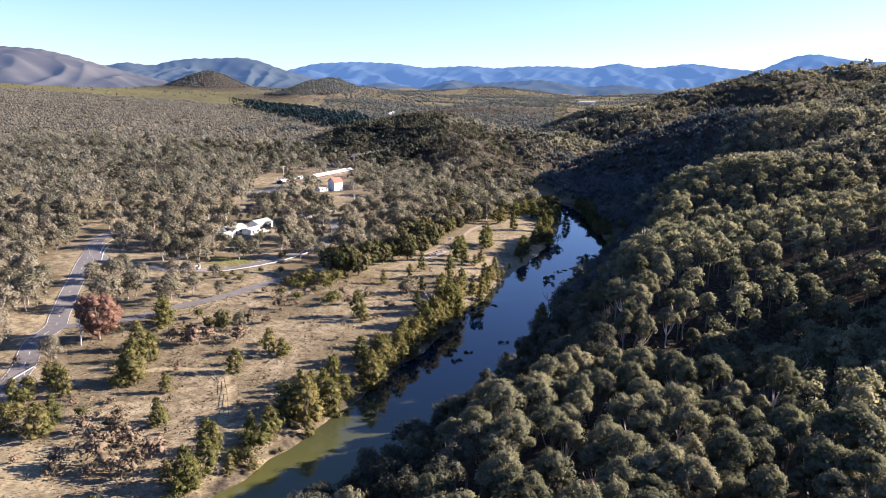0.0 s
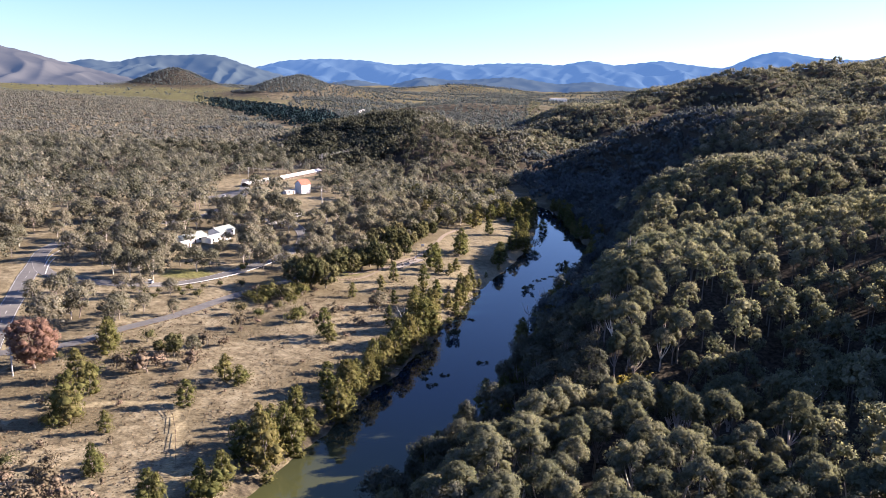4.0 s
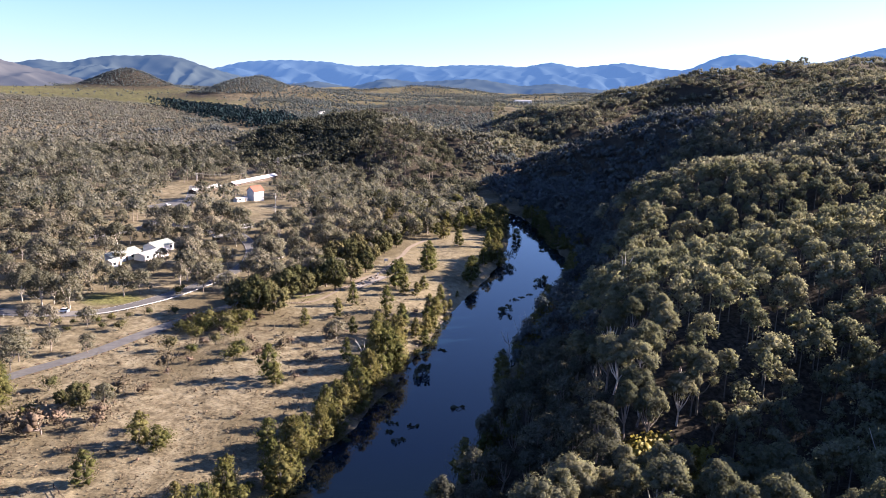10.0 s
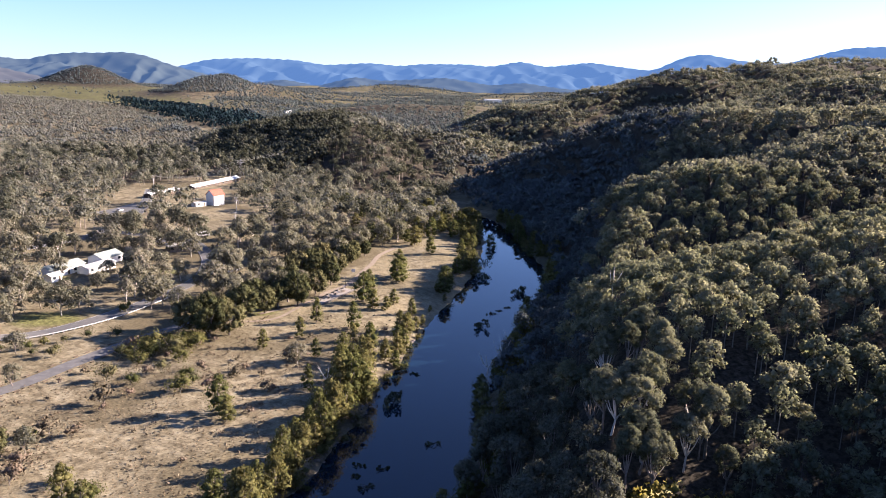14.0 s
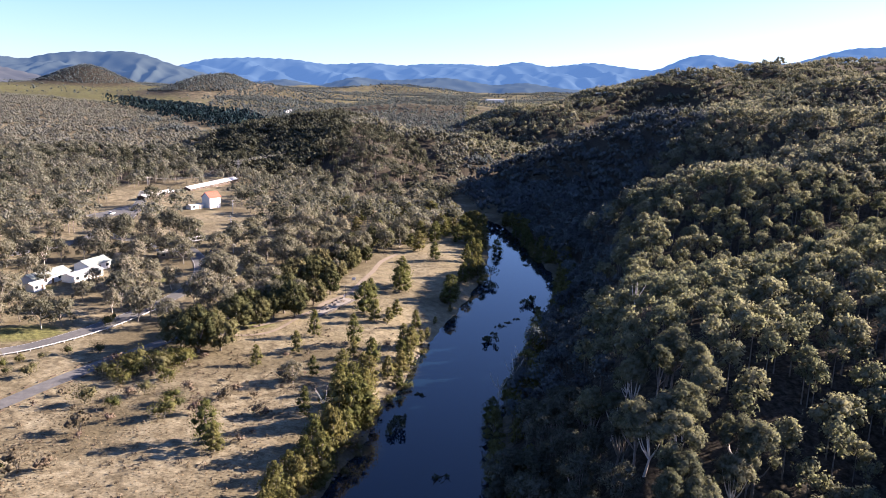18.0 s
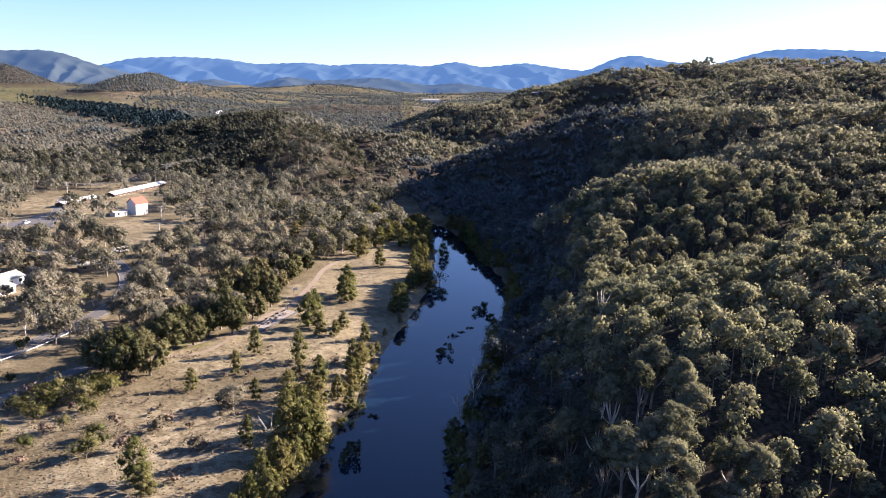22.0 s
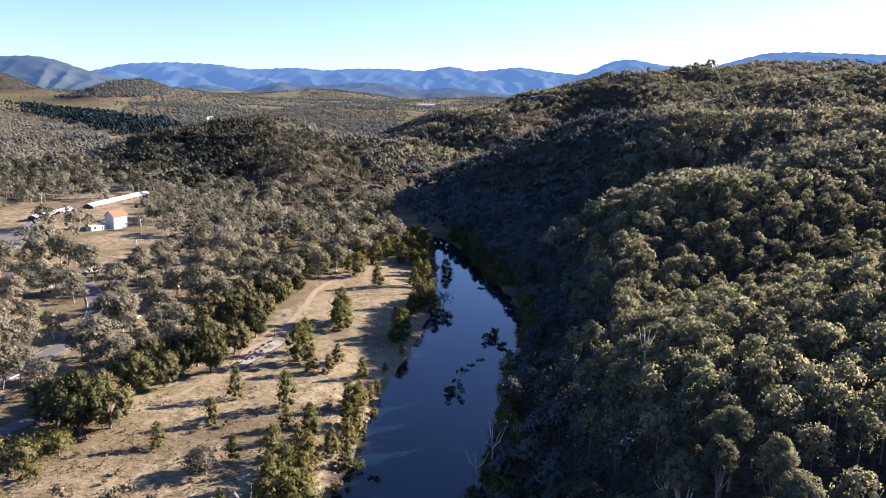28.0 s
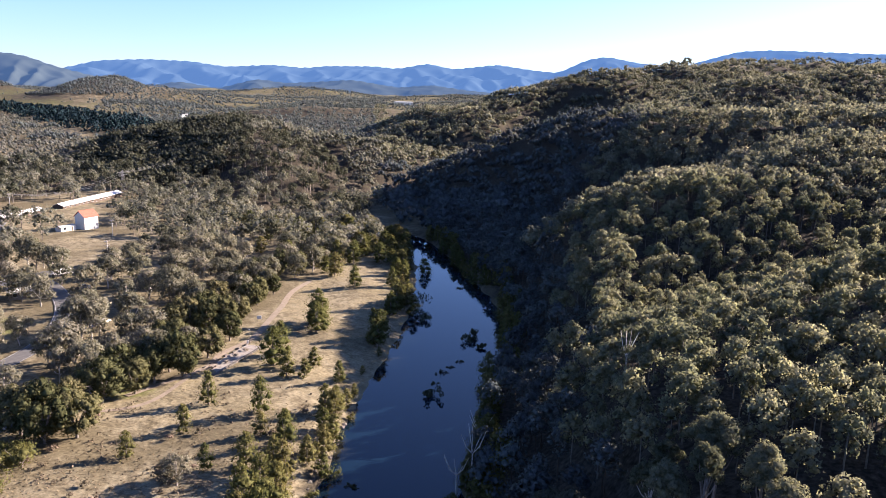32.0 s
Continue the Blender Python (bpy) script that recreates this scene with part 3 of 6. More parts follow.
# ---- trees ----
def leaf_cards(r, centres, radii, per, size, up=0.25, stretch=1.0, corners=4, jitter=0.6, inner=0.78):
    """Irregular leaf sprays of three or four corners over the outside of puffs."""
    c = np.repeat(centres, per, 0)
    rad = np.repeat(radii, per)[:, None]
    d = r.normal(size=(len(c), 3))
    d[:, 2] += up
    d /= np.linalg.norm(d, axis=1)[:, None]
    pos = c + d * rad * r.uniform(inner, 1.12, (len(c), 1))
    n = d + r.normal(size=d.shape) * jitter
    n /= np.linalg.norm(n, axis=1)[:, None]
    t = np.cross(n, r.normal(size=n.shape))
    t /= np.linalg.norm(t, axis=1)[:, None]
    b = np.cross(n, t)
    s = size * r.uniform(0.55, 1.3, (len(c), 1))
    q = []
    shape = ((-1, -0.3), (0.1, -0.8), (1, 0.25), (-0.15, 0.8)) if corners == 4 else ((-1, -0.7), (1.1, -0.3), (-0.1, 1.1))
    for u, v in shape:
        ju, jv = u + r.uniform(-0.25, 0.25, (len(c), 1)), v + r.uniform(-0.25, 0.25, (len(c), 1))
        q.append(pos + t * s * ju + b * s * jv * (1, 1, stretch) + n * s * r.uniform(-0.15, 0.15, (len(c), 1)))
    lie = d + r.normal(size=d.shape) * 0.15
    return np.stack(q, 1).reshape(-1, 3), np.repeat(lie / np.linalg.norm(lie, axis=1)[:, None], corners, 0)


OCTA_V = np.array([(1, 0, 0), (0, 1, 0), (-1, 0, 0), (0, -1, 0), (0, 0, 1), (0, 0, -0.8)], float)
OCTA_F = np.array([(0, 1, 4), (1, 2, 4), (2, 3, 4), (3, 0, 4), (1, 0, 5), (2, 1, 5), (3, 2, 5), (0, 3, 5)])


def finer(v, f):
    """Each triangle split in four, the new corners pushed out to the sphere."""
    v, out, seen_edge = [tuple(p) for p in v], [], {}

    def mid(a, b):
        key = (min(a, b), max(a, b))
        if key not in seen_edge:
            m = (np.array(v[a]) + np.array(v[b])) / 2
            v.append(tuple(m / np.linalg.norm(m)))
            seen_edge[key] = len(v) - 1
        return seen_edge[key]

    for a, b, c in f:
        d, e, g = mid(a, b), mid(b, c), mid(c, a)
        out += [(a, d, g), (d, b, e), (g, e, c), (d, e, g)]
    return np.array(v), np.array(out)


FINE_V, FINE_F = finer(OCTA_V, OCTA_F)


def lumps(r, centres, radii, fine=False, rough=0.28):
    """Uneven lumps of 8 or 32 faces: corners and faces."""
    o, tri = (FINE_V, FINE_F) if fine else (OCTA_V, OCTA_F)
    vs, fs = [], []
    for c, rad in zip(centres, radii):
        v = (o + r.uniform(-rough, rough, o.shape)) * rad
        a = r.uniform(0, 6.28)
        v[:, :2] = v[:, :2] @ np.array([[math.cos(a), -math.sin(a)], [math.sin(a), math.cos(a)]])
        fs.append(tri + len(o) * len(vs))
        vs.append(v + c)
    return np.vstack(vs), np.vstack(fs)


def crown_shape(r, c, rad, per, size, heart=0.72, every=2, fine=False, **kw):
    """Leaf sprays over puffs with solid hearts in some of them: corners, faces, and the way each corner faces."""
    hc, hr = c[::every], rad[::every] * heart
    lv, lf = lumps(r, hc, hr, fine, 0.1 if fine else 0.2)
    ln = lv - np.repeat(hc, len(FINE_V if fine else OCTA_V), 0)
    ln /= np.linalg.norm(ln, axis=1)[:, None]
    cv, cn = leaf_cards(r, c, rad, per, size, corners=3, **kw)
    # the sprays of a puff face partly the way its whole crown does
    out = np.repeat(c - c.mean(0) + (0, 0, 0.25 * np.ptp(c[:, 2])), per * 3, 0)
    out /= np.linalg.norm(out, axis=1)[:, None] + 1e-6
    cn = cn + 0.85 * out
    cn /= np.linalg.norm(cn, axis=1)[:, None]
    return np.vstack([lv, cv]), np.vstack([lf, card_faces(cv, 3) + len(lv)]), np.vstack([ln, cn])


def tube(p, q, r0, r1, sides=6):
    p, q = np.array(p, float), np.array(q, float)
    ax = (q - p) / np.linalg.norm(q - p)
    t = np.cross(ax, (0.3, 0.9, 0.1))
    t /= np.linalg.norm(t)
    b = np.cross(ax, t)
    a = np.arange(sides) * 2 * math.pi / sides
    ring = np.cos(a)[:, None] * t + np.sin(a)[:, None] * b
    v = np.vstack([p + ring * r0, q + ring * r1])
    f = [(i, (i + 1) % sides, (i + 1) % sides + sides, i + sides) for i in range(sides)]
    return v, np.array(f)


def gum_shape(r, height, spread, bare, n, deep=1.3):
    """Puff centres and radii of an uneven, layered gum crown, unit metres."""
    a = np.arange(n) * 2.4 + r.uniform(-0.5, 0.5, n)
    rr = spread * np.sqrt((np.arange(n) + r.uniform(0, 1, n)) / n) * 0.8
    drop = r.uniform(0, 0.30, n) * np.where(r.uniform(size=n) < 0.45, deep, 0.35)
    top = height - 0.34 * height * (rr / spread) ** 2 - drop * height * (1 - bare)
    rad = r.uniform(0.85, 1.45, n) * spread * 1.32 / math.sqrt(n)
    c = np.stack([rr * np.cos(a) * r.uniform(0.8, 1.2), rr * np.sin(a), top - rad * 0.8], 1)
    c[:, 2] = np.maximum(c[:, 2], bare * height + rad * 0.4)
    return c, rad


def oak_shape(r, height, spread, n):
    u = (np.arange(n) + r.uniform(0, 0.6, n)) / n
    w = spread * (0.16 + 0.92 * np.sin(np.clip(1 - u, 0, 1) ** 0.8 * math.pi * 0.66))
    a = np.arange(n) * 2.4 + r.uniform(0, 1, n)
    off = w * r.uniform(0.2, 0.75, n)
    c = np.stack([off * np.cos(a), off * np.sin(a), height * (0.08 + 0.88 * u)], 1)
    return c, w * r.uniform(0.42, 0.62, n)


def card_faces(v, corners=4):
    return np.arange(len(v)).reshape(-1, corners)


def ring(p, q, rad, sides=6):
    """A ring of points round p, square to the way to q."""
    p, q = np.array(p, float), np.array(q, float)
    ax = (q - p) / np.linalg.norm(q - p)
    t = np.cross((0.0, 1.0, 0.02), ax)
    t /= np.linalg.norm(t)
    b = np.cross(ax, t)
    a = np.arange(sides) * 2 * math.pi / sides
    return p + (np.cos(a)[:, None] * t + np.sin(a)[:, None] * b) * rad


def branching(base, fork, r0, r1, limbs, sides=6):
    """A tapered trunk whose limbs grow out of its top ring: one connected skin. limbs: lists of (point, radius)."""
    v = [ring(base, fork, r0, sides), ring(fork, np.array(fork) * 2 - base, r1, sides)]
    f = [(i, (i + 1) % sides, sides + (i + 1) % sides, sides + i) for i in range(sides)]
    for limb in limbs:
        prev, at, n = sides, np.array(fork, float), 0
        for j, (p, rad) in enumerate(limb):
            p = np.array(p, float)
            v.append(ring(p, p * 2 - at, rad, sides))
            start = (len(v) - 1) * sides
            f += [(prev + i, prev + (i + 1) % sides, start + (i + 1) % sides, start + i) for i in range(sides)]
            prev, at = start, p
    return np.vstack(v), np.array(f)


def tree_variant(kind, r, height, spread, bare, puffs, per, size, leaf, bark):
    """Trunk and crown meshes of one tree."""
    if kind == "gum":
        c, rad = gum_shape(r, height, spread, bare, puffs, 2.1 if leaf is M_park else 1.3)
        cv = crown_shape(r, c, rad, per, size, 0.62 if leaf is M_gum else 0.52, 1, leaf is M_gum)
        lean = r.uniform(-0.06, 0.06, 2) * height
        fork = np.array([lean[0], lean[1], height * max(0.22, bare * 0.75)])
        limbs = []
        for i in r.permutation(puffs)[:6]:
            mid = fork * 0.5 + c[i] * 0.5 + (0, 0, -0.04 * height)
            limbs.append([(mid, height * 0.008), (c[i] + (0, 0, rad[i] * 0.5), height * 0.002)])
        tv, tf = branching((0, 0, -0.8), fork, height * 0.02, height * 0.014, limbs)
    elif kind == "round":
        d = r.normal(size=(puffs, 3))
        d /= np.linalg.norm(d, axis=1)[:, None]
        c = d * r.uniform(0.55, 0.85, (puffs, 1)) * (spread, spread, height * 0.46) + (0, 0, height * 0.5)
        rad = r.uniform(0.18, 0.3, puffs) * spread
        cv = crown_shape(r, c, rad, per, size, 0.74, 1)
        limbs = [[(c[i] * (0.5, 0.5, 0.8), height * 0.01), (c[i], height * 0.003)] for i in range(8)]
        tv, tf = branching((0, 0, -0.5), (0, 0, height * 0.14), height * 0.03, height * 0.025, limbs)
    elif kind == "bush":
        a = r.uniform(0, 6.28, puffs)
        rr = spread * np.sqrt(r.uniform(0, 1, puffs)) * 0.8
        rad = r.uniform(0.3, 0.5, puffs) * height
        c = np.stack([rr * np.cos(a), rr * np.sin(a), height * r.uniform(0.35, 0.75, puffs)], 1)
        cv = crown_shape(r, c, rad * 0.9, per, size, 0.6)
        limbs = [[(c[i], height * 0.008)] for i in range(min(5, puffs))]
        tv, tf = branching((0, 0, -0.4), (0, 0, height * 0.15), height * 0.03, height * 0.025, limbs, 5)
    else:
        c, rad = oak_shape(r, height, spread, puffs)
        cv = crown_shape(r, c, rad, per, size, 0.66, up=0.1, stretch=2.2)
        limbs = [[((0, 0, height * 0.93), height * 0.002)]] + [[(c[i], height * 0.002)] for i in range(1, puffs, 4)]
        tv, tf = branching((0, 0, -0.6), (r.uniform(-.1, .1), r.uniform(-.1, .1), height * 0.3), height * 0.018, height * 0.012, limbs)
    return mesh_of("trunk", tv, tf, bark, smooth=True), mesh_of("crown", cv[0], cv[1], leaf, smooth=True, normals=cv[2])


def plant(name, variant, x, y, turn, size, label, category, group, wide=1.0):
    m = pose(x, y, float(land(x, y)), 0, 0, turn) @ Matrix.Diagonal((size * wide, size * wide, size, 1))
    root = empty(name, Matrix.Identity(4))
    part("trunk", variant[0], root)
    part("crown", variant[1], root)
    root.matrix_basis = m
    return tagged(root, label, category, group)


R = np.random.default_rng(21)
GUMS = [tree_variant("gum", R, 13, R.uniform(2.7, 3.7), R.uniform(0.3, 0.45), 30, 120, 0.13, M_gum, M_pale if i % 2 else M_bark) for i in range(10)]
GUMS_SHADED = [tree_variant("gum", R, 12, R.uniform(2.7, 3.7), R.uniform(0.3, 0.45), 26, 100, 0.14, M_gum_shaded, M_bark) for i in range(4)]
PARKS = [tree_variant("gum", R, 11, R.uniform(4.2, 5.6), R.uniform(0.14, 0.3), 30, 62, 0.22, M_park, M_pale if i % 2 else M_bark) for i in range(6)]
GREENS = [tree_variant("round", R, 11, R.uniform(4.6, 5.4), 0, 60, 60, 0.19, M_green, M_bark) for i in range(4)]
OAKS = [tree_variant("oak", R, 10, R.uniform(2.4, 3.2), 0, 32, 40, 0.14, M_oak, M_bark) for i in range(6)]
BUSHES = [tree_variant("bush", R, 4, 2.6, 0, 12, 46, 0.15, M_oak if i else M_green, M_bark) for i in range(3)]
SHRUBS = [tree_variant("bush", R, 3, 2.2, 0, 9, 34, 0.16, M_shrub, M_bark) for i in range(3)]
WATTLE = tree_variant("bush", R, 4, 3.0, 0, 14, 30, 0.25, M_yellow, M_bark)
RED_TREE = tree_variant("round", R, 15, 7.0, 0, 80, 70, 0.2, M_red, M_bark)


def cam_dist(x, y):
    return np.hypot(x - 6, y - np.clip(y, 6, 150))


def seen(x, y):
    """Inside the fan of ground that the flight looks over, with a margin."""
    left = x > -0.64 * (y + 25) - 25
    right = x < np.maximum(1.25 * (y + 10) + 90, 90)
    return left & right & (y > 55)


def scatter(x0, x1, y0, y1, gap, r):
    """Jittered grid of about the given spacing."""
    xs = np.arange(x0, x1, gap)
    ys = np.arange(y0, y1, gap * 0.87)
    a, b = np.meshgrid(xs, ys)
    a = a + (np.arange(len(ys)) % 2)[:, None] * gap / 2
    a = a + r.uniform(-0.55, 0.55, a.shape) * gap
    b = b + r.uniform(-0.55, 0.55, b.shape) * gap
    return a.ravel(), b.ravel()


def forest(name, kind, xs, ys, size, puffs, per, card, leaf, bark, label, category, trunk_sides=3, seed=5, every=2, fine=False, spread=(0.3, 0.42)):
    """Many trees in one mesh, with their trunks in a second. per 0: crowns of lumps."""
    r = np.random.default_rng(seed)
    shapes = []
    for i in range(12):
        if kind == "gum":
            c, rad = gum_shape(r, 1.0, r.uniform(*spread), r.uniform(0.14, 0.32), puffs, 2.1 if leaf is M_wood_far else 1.3)
        else:
            c, rad = oak_shape(r, 1.0, r.uniform(0.17, 0.25), puffs)
        shapes.append(crown_shape(r, c, rad, per, card, 0.64 if leaf is M_gum_mid else 0.55, every, fine))
    zs = land(xs, ys)
    which = r.integers(0, len(shapes), len(xs))
    turn = r.uniform(0, 6.28, len(xs))
    vs, fs, ns, tone, count = [], [], [], [], 0
    for j, (shape, faces, way) in enumerate(shapes):
        sel = np.nonzero(which == j)[0]
        if not len(sel):
            continue
        ct, st, s = np.cos(turn[sel])[:, None], np.sin(turn[sel])[:, None], size[sel][:, None]
        X = (shape[:, 0] * ct - shape[:, 1] * st) * s + xs[sel][:, None]
        Y = (shape[:, 0] * st + shape[:, 1] * ct) * s + ys[sel][:, None]
        Z = shape[:, 2] * s + zs[sel][:, None]
        vs.append(np.stack([X, Y, Z], -1).reshape(-1, 3))
        fs.append((faces[None] + (count + np.arange(len(sel)) * len(shape))[:, None, None]).reshape(-1, 3))
        count += len(sel) * len(shape)
        ns.append(np.stack([way[:, 0] * ct - way[:, 1] * st, way[:, 0] * st + way[:, 1] * ct, np.repeat(way[None, :, 2], len(sel), 0)], -1).reshape(-1, 3))
        tone.append(np.repeat(r.uniform(0, 1, len(sel)), len(shape)))
    v = np.vstack(vs)
    me = mesh_of(name, v, np.vstack(fs), leaf, smooth=True, normals=np.vstack(ns))
    at = me.attributes.new("tone", "FLOAT", "POINT")
    at.data.foreach_set("value", np.concatenate(tone).astype(np.float32))
    ob = tagged(new(name, me), label, category, kind="stuff")
    if trunk_sides:
        a = np.arange(trunk_sides) * 2 * math.pi / trunk_sides
        rg = np.stack([np.cos(a), np.sin(a)], 1)
        base = np.stack([xs[:, None] + rg[:, 0] * size[:, None] * 0.016, ys[:, None] + rg[:, 1] * size[:, None] * 0.016, np.repeat(zs[:, None] - 0.5, trunk_sides, 1)], -1)
        top = np.stack([xs[:, None] + rg[:, 0] * size[:, None] * 0.005, ys[:, None] + rg[:, 1] * size[:, None] * 0.005, np.repeat((zs + size * 0.75)[:, None], trunk_sides, 1)], -1)
        tv = np.concatenate([base, top], 1).reshape(-1, 3)
        k = trunk_sides
        one = np.array([(i, (i + 1) % k, (i + 1) % k + k, i + k) for i in range(k)])
        tf = (one[None] + (np.arange(len(xs)) * 2 * k)[:, None, None]).reshape(-1, 4)
        tr = part("trunks", mesh_of("trunks", tv, tf, bark), ob)
        tagged(tr, kind="stuff")
    return ob


r = np.random.default_rng(31)
# gums on the hillside of the right bank
hx, hy = scatter(-60, 640, 20, 560, 6.3, r)
dr = hx - np.interp(hy, FOOT_Y, FOOT_X)
ok = (dr > 2) & seen(hx, hy) & (r.uniform(size=hx.shape) < 0.93)
ok &= ((hx - 66) / 14) ** 2 + ((hy - 190) / 7) ** 2 > 1
hx, hy = hx[ok], hy[ok]
# the flight looks down on what lies a good 90 m ahead of it
near = np.hypot(hx - 6, hy - np.clip(hy - 92, 6, 150)) + np.where(hy < 92, 400, 0)
order = np.argsort(near)
# gums below this line take leaves darkened for the shade of bank and gully
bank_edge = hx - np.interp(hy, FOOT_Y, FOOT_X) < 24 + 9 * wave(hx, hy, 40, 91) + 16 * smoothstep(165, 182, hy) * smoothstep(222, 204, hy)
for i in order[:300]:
    kinds = GUMS_SHADED if bank_edge[i] else GUMS
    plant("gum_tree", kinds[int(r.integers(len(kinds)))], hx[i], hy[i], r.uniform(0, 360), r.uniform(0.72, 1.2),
          "grey-green eucalypt on the steep river bank, shade put into its leaf colour" if bank_edge[i] else "olive-grey eucalypt with a clumpy crown on the hillside", "tree", "gums on the hillside", r.uniform(0.95, 1.2))
rest = order[300:]
low = rest[bank_edge[rest]]
rest = rest[~bank_edge[rest]]
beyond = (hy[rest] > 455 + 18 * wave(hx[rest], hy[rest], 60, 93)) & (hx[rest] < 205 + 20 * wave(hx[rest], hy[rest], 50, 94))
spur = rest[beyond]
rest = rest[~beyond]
mid, far = rest[:1500], rest[1500:]
# leaves and trunks coloured darker to carry the spur's shade
forest("shaded_forest", "gum", hx[spur], hy[spur], r.uniform(9.5, 13.5, len(spur)), 8, 10, 0.036, M_shade_leaf, M_dark, "eucalypt forest on a shaded spur, the shade put into dark blue leaf colour", "forest", 3, 20, 2, False, (0.25, 0.36))
forest("bank_forest", "gum", hx[low], hy[low], r.uniform(8.5, 12.5, len(low)), 12, 18, 0.03, M_shade_leaf, M_dark, "grey-green eucalypts on the steep river bank, shade put into their leaf colour", "forest", 4, 19, 1, False, (0.24, 0.34))
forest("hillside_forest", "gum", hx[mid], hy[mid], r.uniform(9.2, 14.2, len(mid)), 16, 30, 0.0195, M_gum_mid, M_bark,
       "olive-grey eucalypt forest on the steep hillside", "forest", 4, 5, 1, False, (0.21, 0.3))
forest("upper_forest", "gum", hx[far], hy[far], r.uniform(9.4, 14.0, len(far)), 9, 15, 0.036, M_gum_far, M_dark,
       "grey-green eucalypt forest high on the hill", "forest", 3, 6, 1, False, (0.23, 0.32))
# the hillside behind the start of the flight
bx_, by_ = scatter(-70, 190, -90, 54, 6.8, r)
ok = bx_ - np.interp(by_, FOOT_Y, FOOT_X) > 3
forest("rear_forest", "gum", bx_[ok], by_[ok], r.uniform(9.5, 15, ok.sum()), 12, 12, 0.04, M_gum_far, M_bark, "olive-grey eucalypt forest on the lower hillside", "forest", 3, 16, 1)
# far woods
PINE_BELT = [(-335, 1510), (-262, 1405), (-195, 1310), (-160, 1250)]
fx, fy = scatter(-1750, 1950, 560, 1150, 9.0, r)
fx2, fy2 = scatter(-1900, 2100, 1150, 2000, 12.5, r)
fx, fy = np.concatenate([fx, fx2]), np.concatenate([fy, fy2])
d, side = river(fx, fy)
clear = np.zeros(fx.shape, bool)
for cx, cy, rx, ry in CLEARINGS:
    clear |= ((fx - cx) / rx) ** 2 + ((fy - cy) / ry) ** 2 < 1
ok = seen(fx, fy) & (d > 4) & ~clear & ~(((side < 0) | (fy > 600)) & (fy < 860) & (fx > -460) & (fx < 100)) & (r.uniform(size=fx.shape) < 0.85)
fx, fy = fx[ok], fy[ok]
dx_, dy_ = scatter(-1500, -60, 820, 1700, 11, r)
fx, fy = np.concatenate([fx, dx_[seen(dx_, dy_)]]), np.concatenate([fy, dy_[seen(dx_, dy_)]])
# a closer wood on the central hill's near flank, shade put into darker leaves
on_hill = ((fx + 58) / 72) ** 2 + ((fy - 885) / 135) ** 2 < 1 + 0.25 * wave(fx, fy, 60, 77)
fx, fy = fx[~on_hill], fy[~on_hill]
ux, uy = scatter(-140, 70, 730, 1040, 6.8, r)
d, side = river(ux, uy)
ok = (((ux + 58) / 72) ** 2 + ((uy - 885) / 135) ** 2 < 1 + 0.25 * wave(ux, uy, 60, 77)) & (d > 4) & (np.hypot(ux - 20, uy - 941) > 18)
for cx, cy, rx, ry in CLEARINGS:
    ok &= ((ux - cx) / rx) ** 2 + ((uy - cy) / ry) ** 2 > 1
forest("hill_woods", "gum", ux[ok], uy[ok], r.uniform(9, 17, ok.sum()), 5, 7, 0.055, M_dark_wood, M_bark, "dark green woods on the central hill, darkened further for its shaded flank", "forest", 0, 10, 1, False, (0.34, 0.46))
fbear, ffar = np.degrees(np.arctan2(fx - 6, fy - 80)), np.hypot(fx - 6, fy - 80)
behind = (fbear < -9.5) & (ffar > 40 + np.interp(fbear, [-26, -20, -17, -14, -11.4, -9.5], [1600, 1535, 1440, 1290, 1090, 980])) & (r.uniform(size=fx.shape) < 0.94)
fx, fy = fx[~behind], fy[~behind]
in_pines = near_line(fx, fy, PINE_BELT) < 58
fx, fy = fx[~in_pines], fy[~in_pines]
dry = (np.arctan2(fx - 6, fy - 80) < radians(-9) + radians(5) * wave(fx, fy, 150, 41) + r.uniform(-0.03, 0.03, fx.shape)) & (np.hypot(fx, fy) > 880)
sx, sy = scatter(-1050, -60, 800, 1680, 7.6, r)
sb, sf = np.degrees(np.arctan2(sx - 6, sy - 80)), np.hypot(sx - 6, sy - 80)
ok = seen(sx, sy) & (sb < -9 + 5 * wave(sx, sy, 150, 41) + r.uniform(-1.7, 1.7, sx.shape)) & (sf > 860 + r.uniform(-40, 40, sx.shape))
ok &= (sf < 45 + np.interp(sb, [-26, -20, -17, -14, -11.4, -9.5], [1600, 1535, 1440, 1290, 1090, 980])) & (r.uniform(size=sx.shape) < 0.9)
sx, sy = sx[ok], sy[ok]
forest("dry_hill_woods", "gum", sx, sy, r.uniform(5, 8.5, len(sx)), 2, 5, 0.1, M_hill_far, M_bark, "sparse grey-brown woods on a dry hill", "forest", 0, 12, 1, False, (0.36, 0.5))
fx, fy = fx[~dry], fy[~dry]
thin = ~((fx > 0.18 * fy) & (np.hypot(fx, fy) > 1420) & (fx < 560)) & ((np.hypot(fx, fy) < 1450) | (fx > 350) | (r.uniform(size=fx.shape) < 0.5))
fx, fy = fx[thin], fy[thin]
right = (np.degrees(np.arctan2(fx - 6, fy - 80)) > 9.5) & (np.hypot(fx - 6, fy - 80) < 1600)
# trees on the spur's shaded face, its shade held in their leaf colour
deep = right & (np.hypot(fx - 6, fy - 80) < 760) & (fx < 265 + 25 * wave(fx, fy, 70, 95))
right &= ~deep
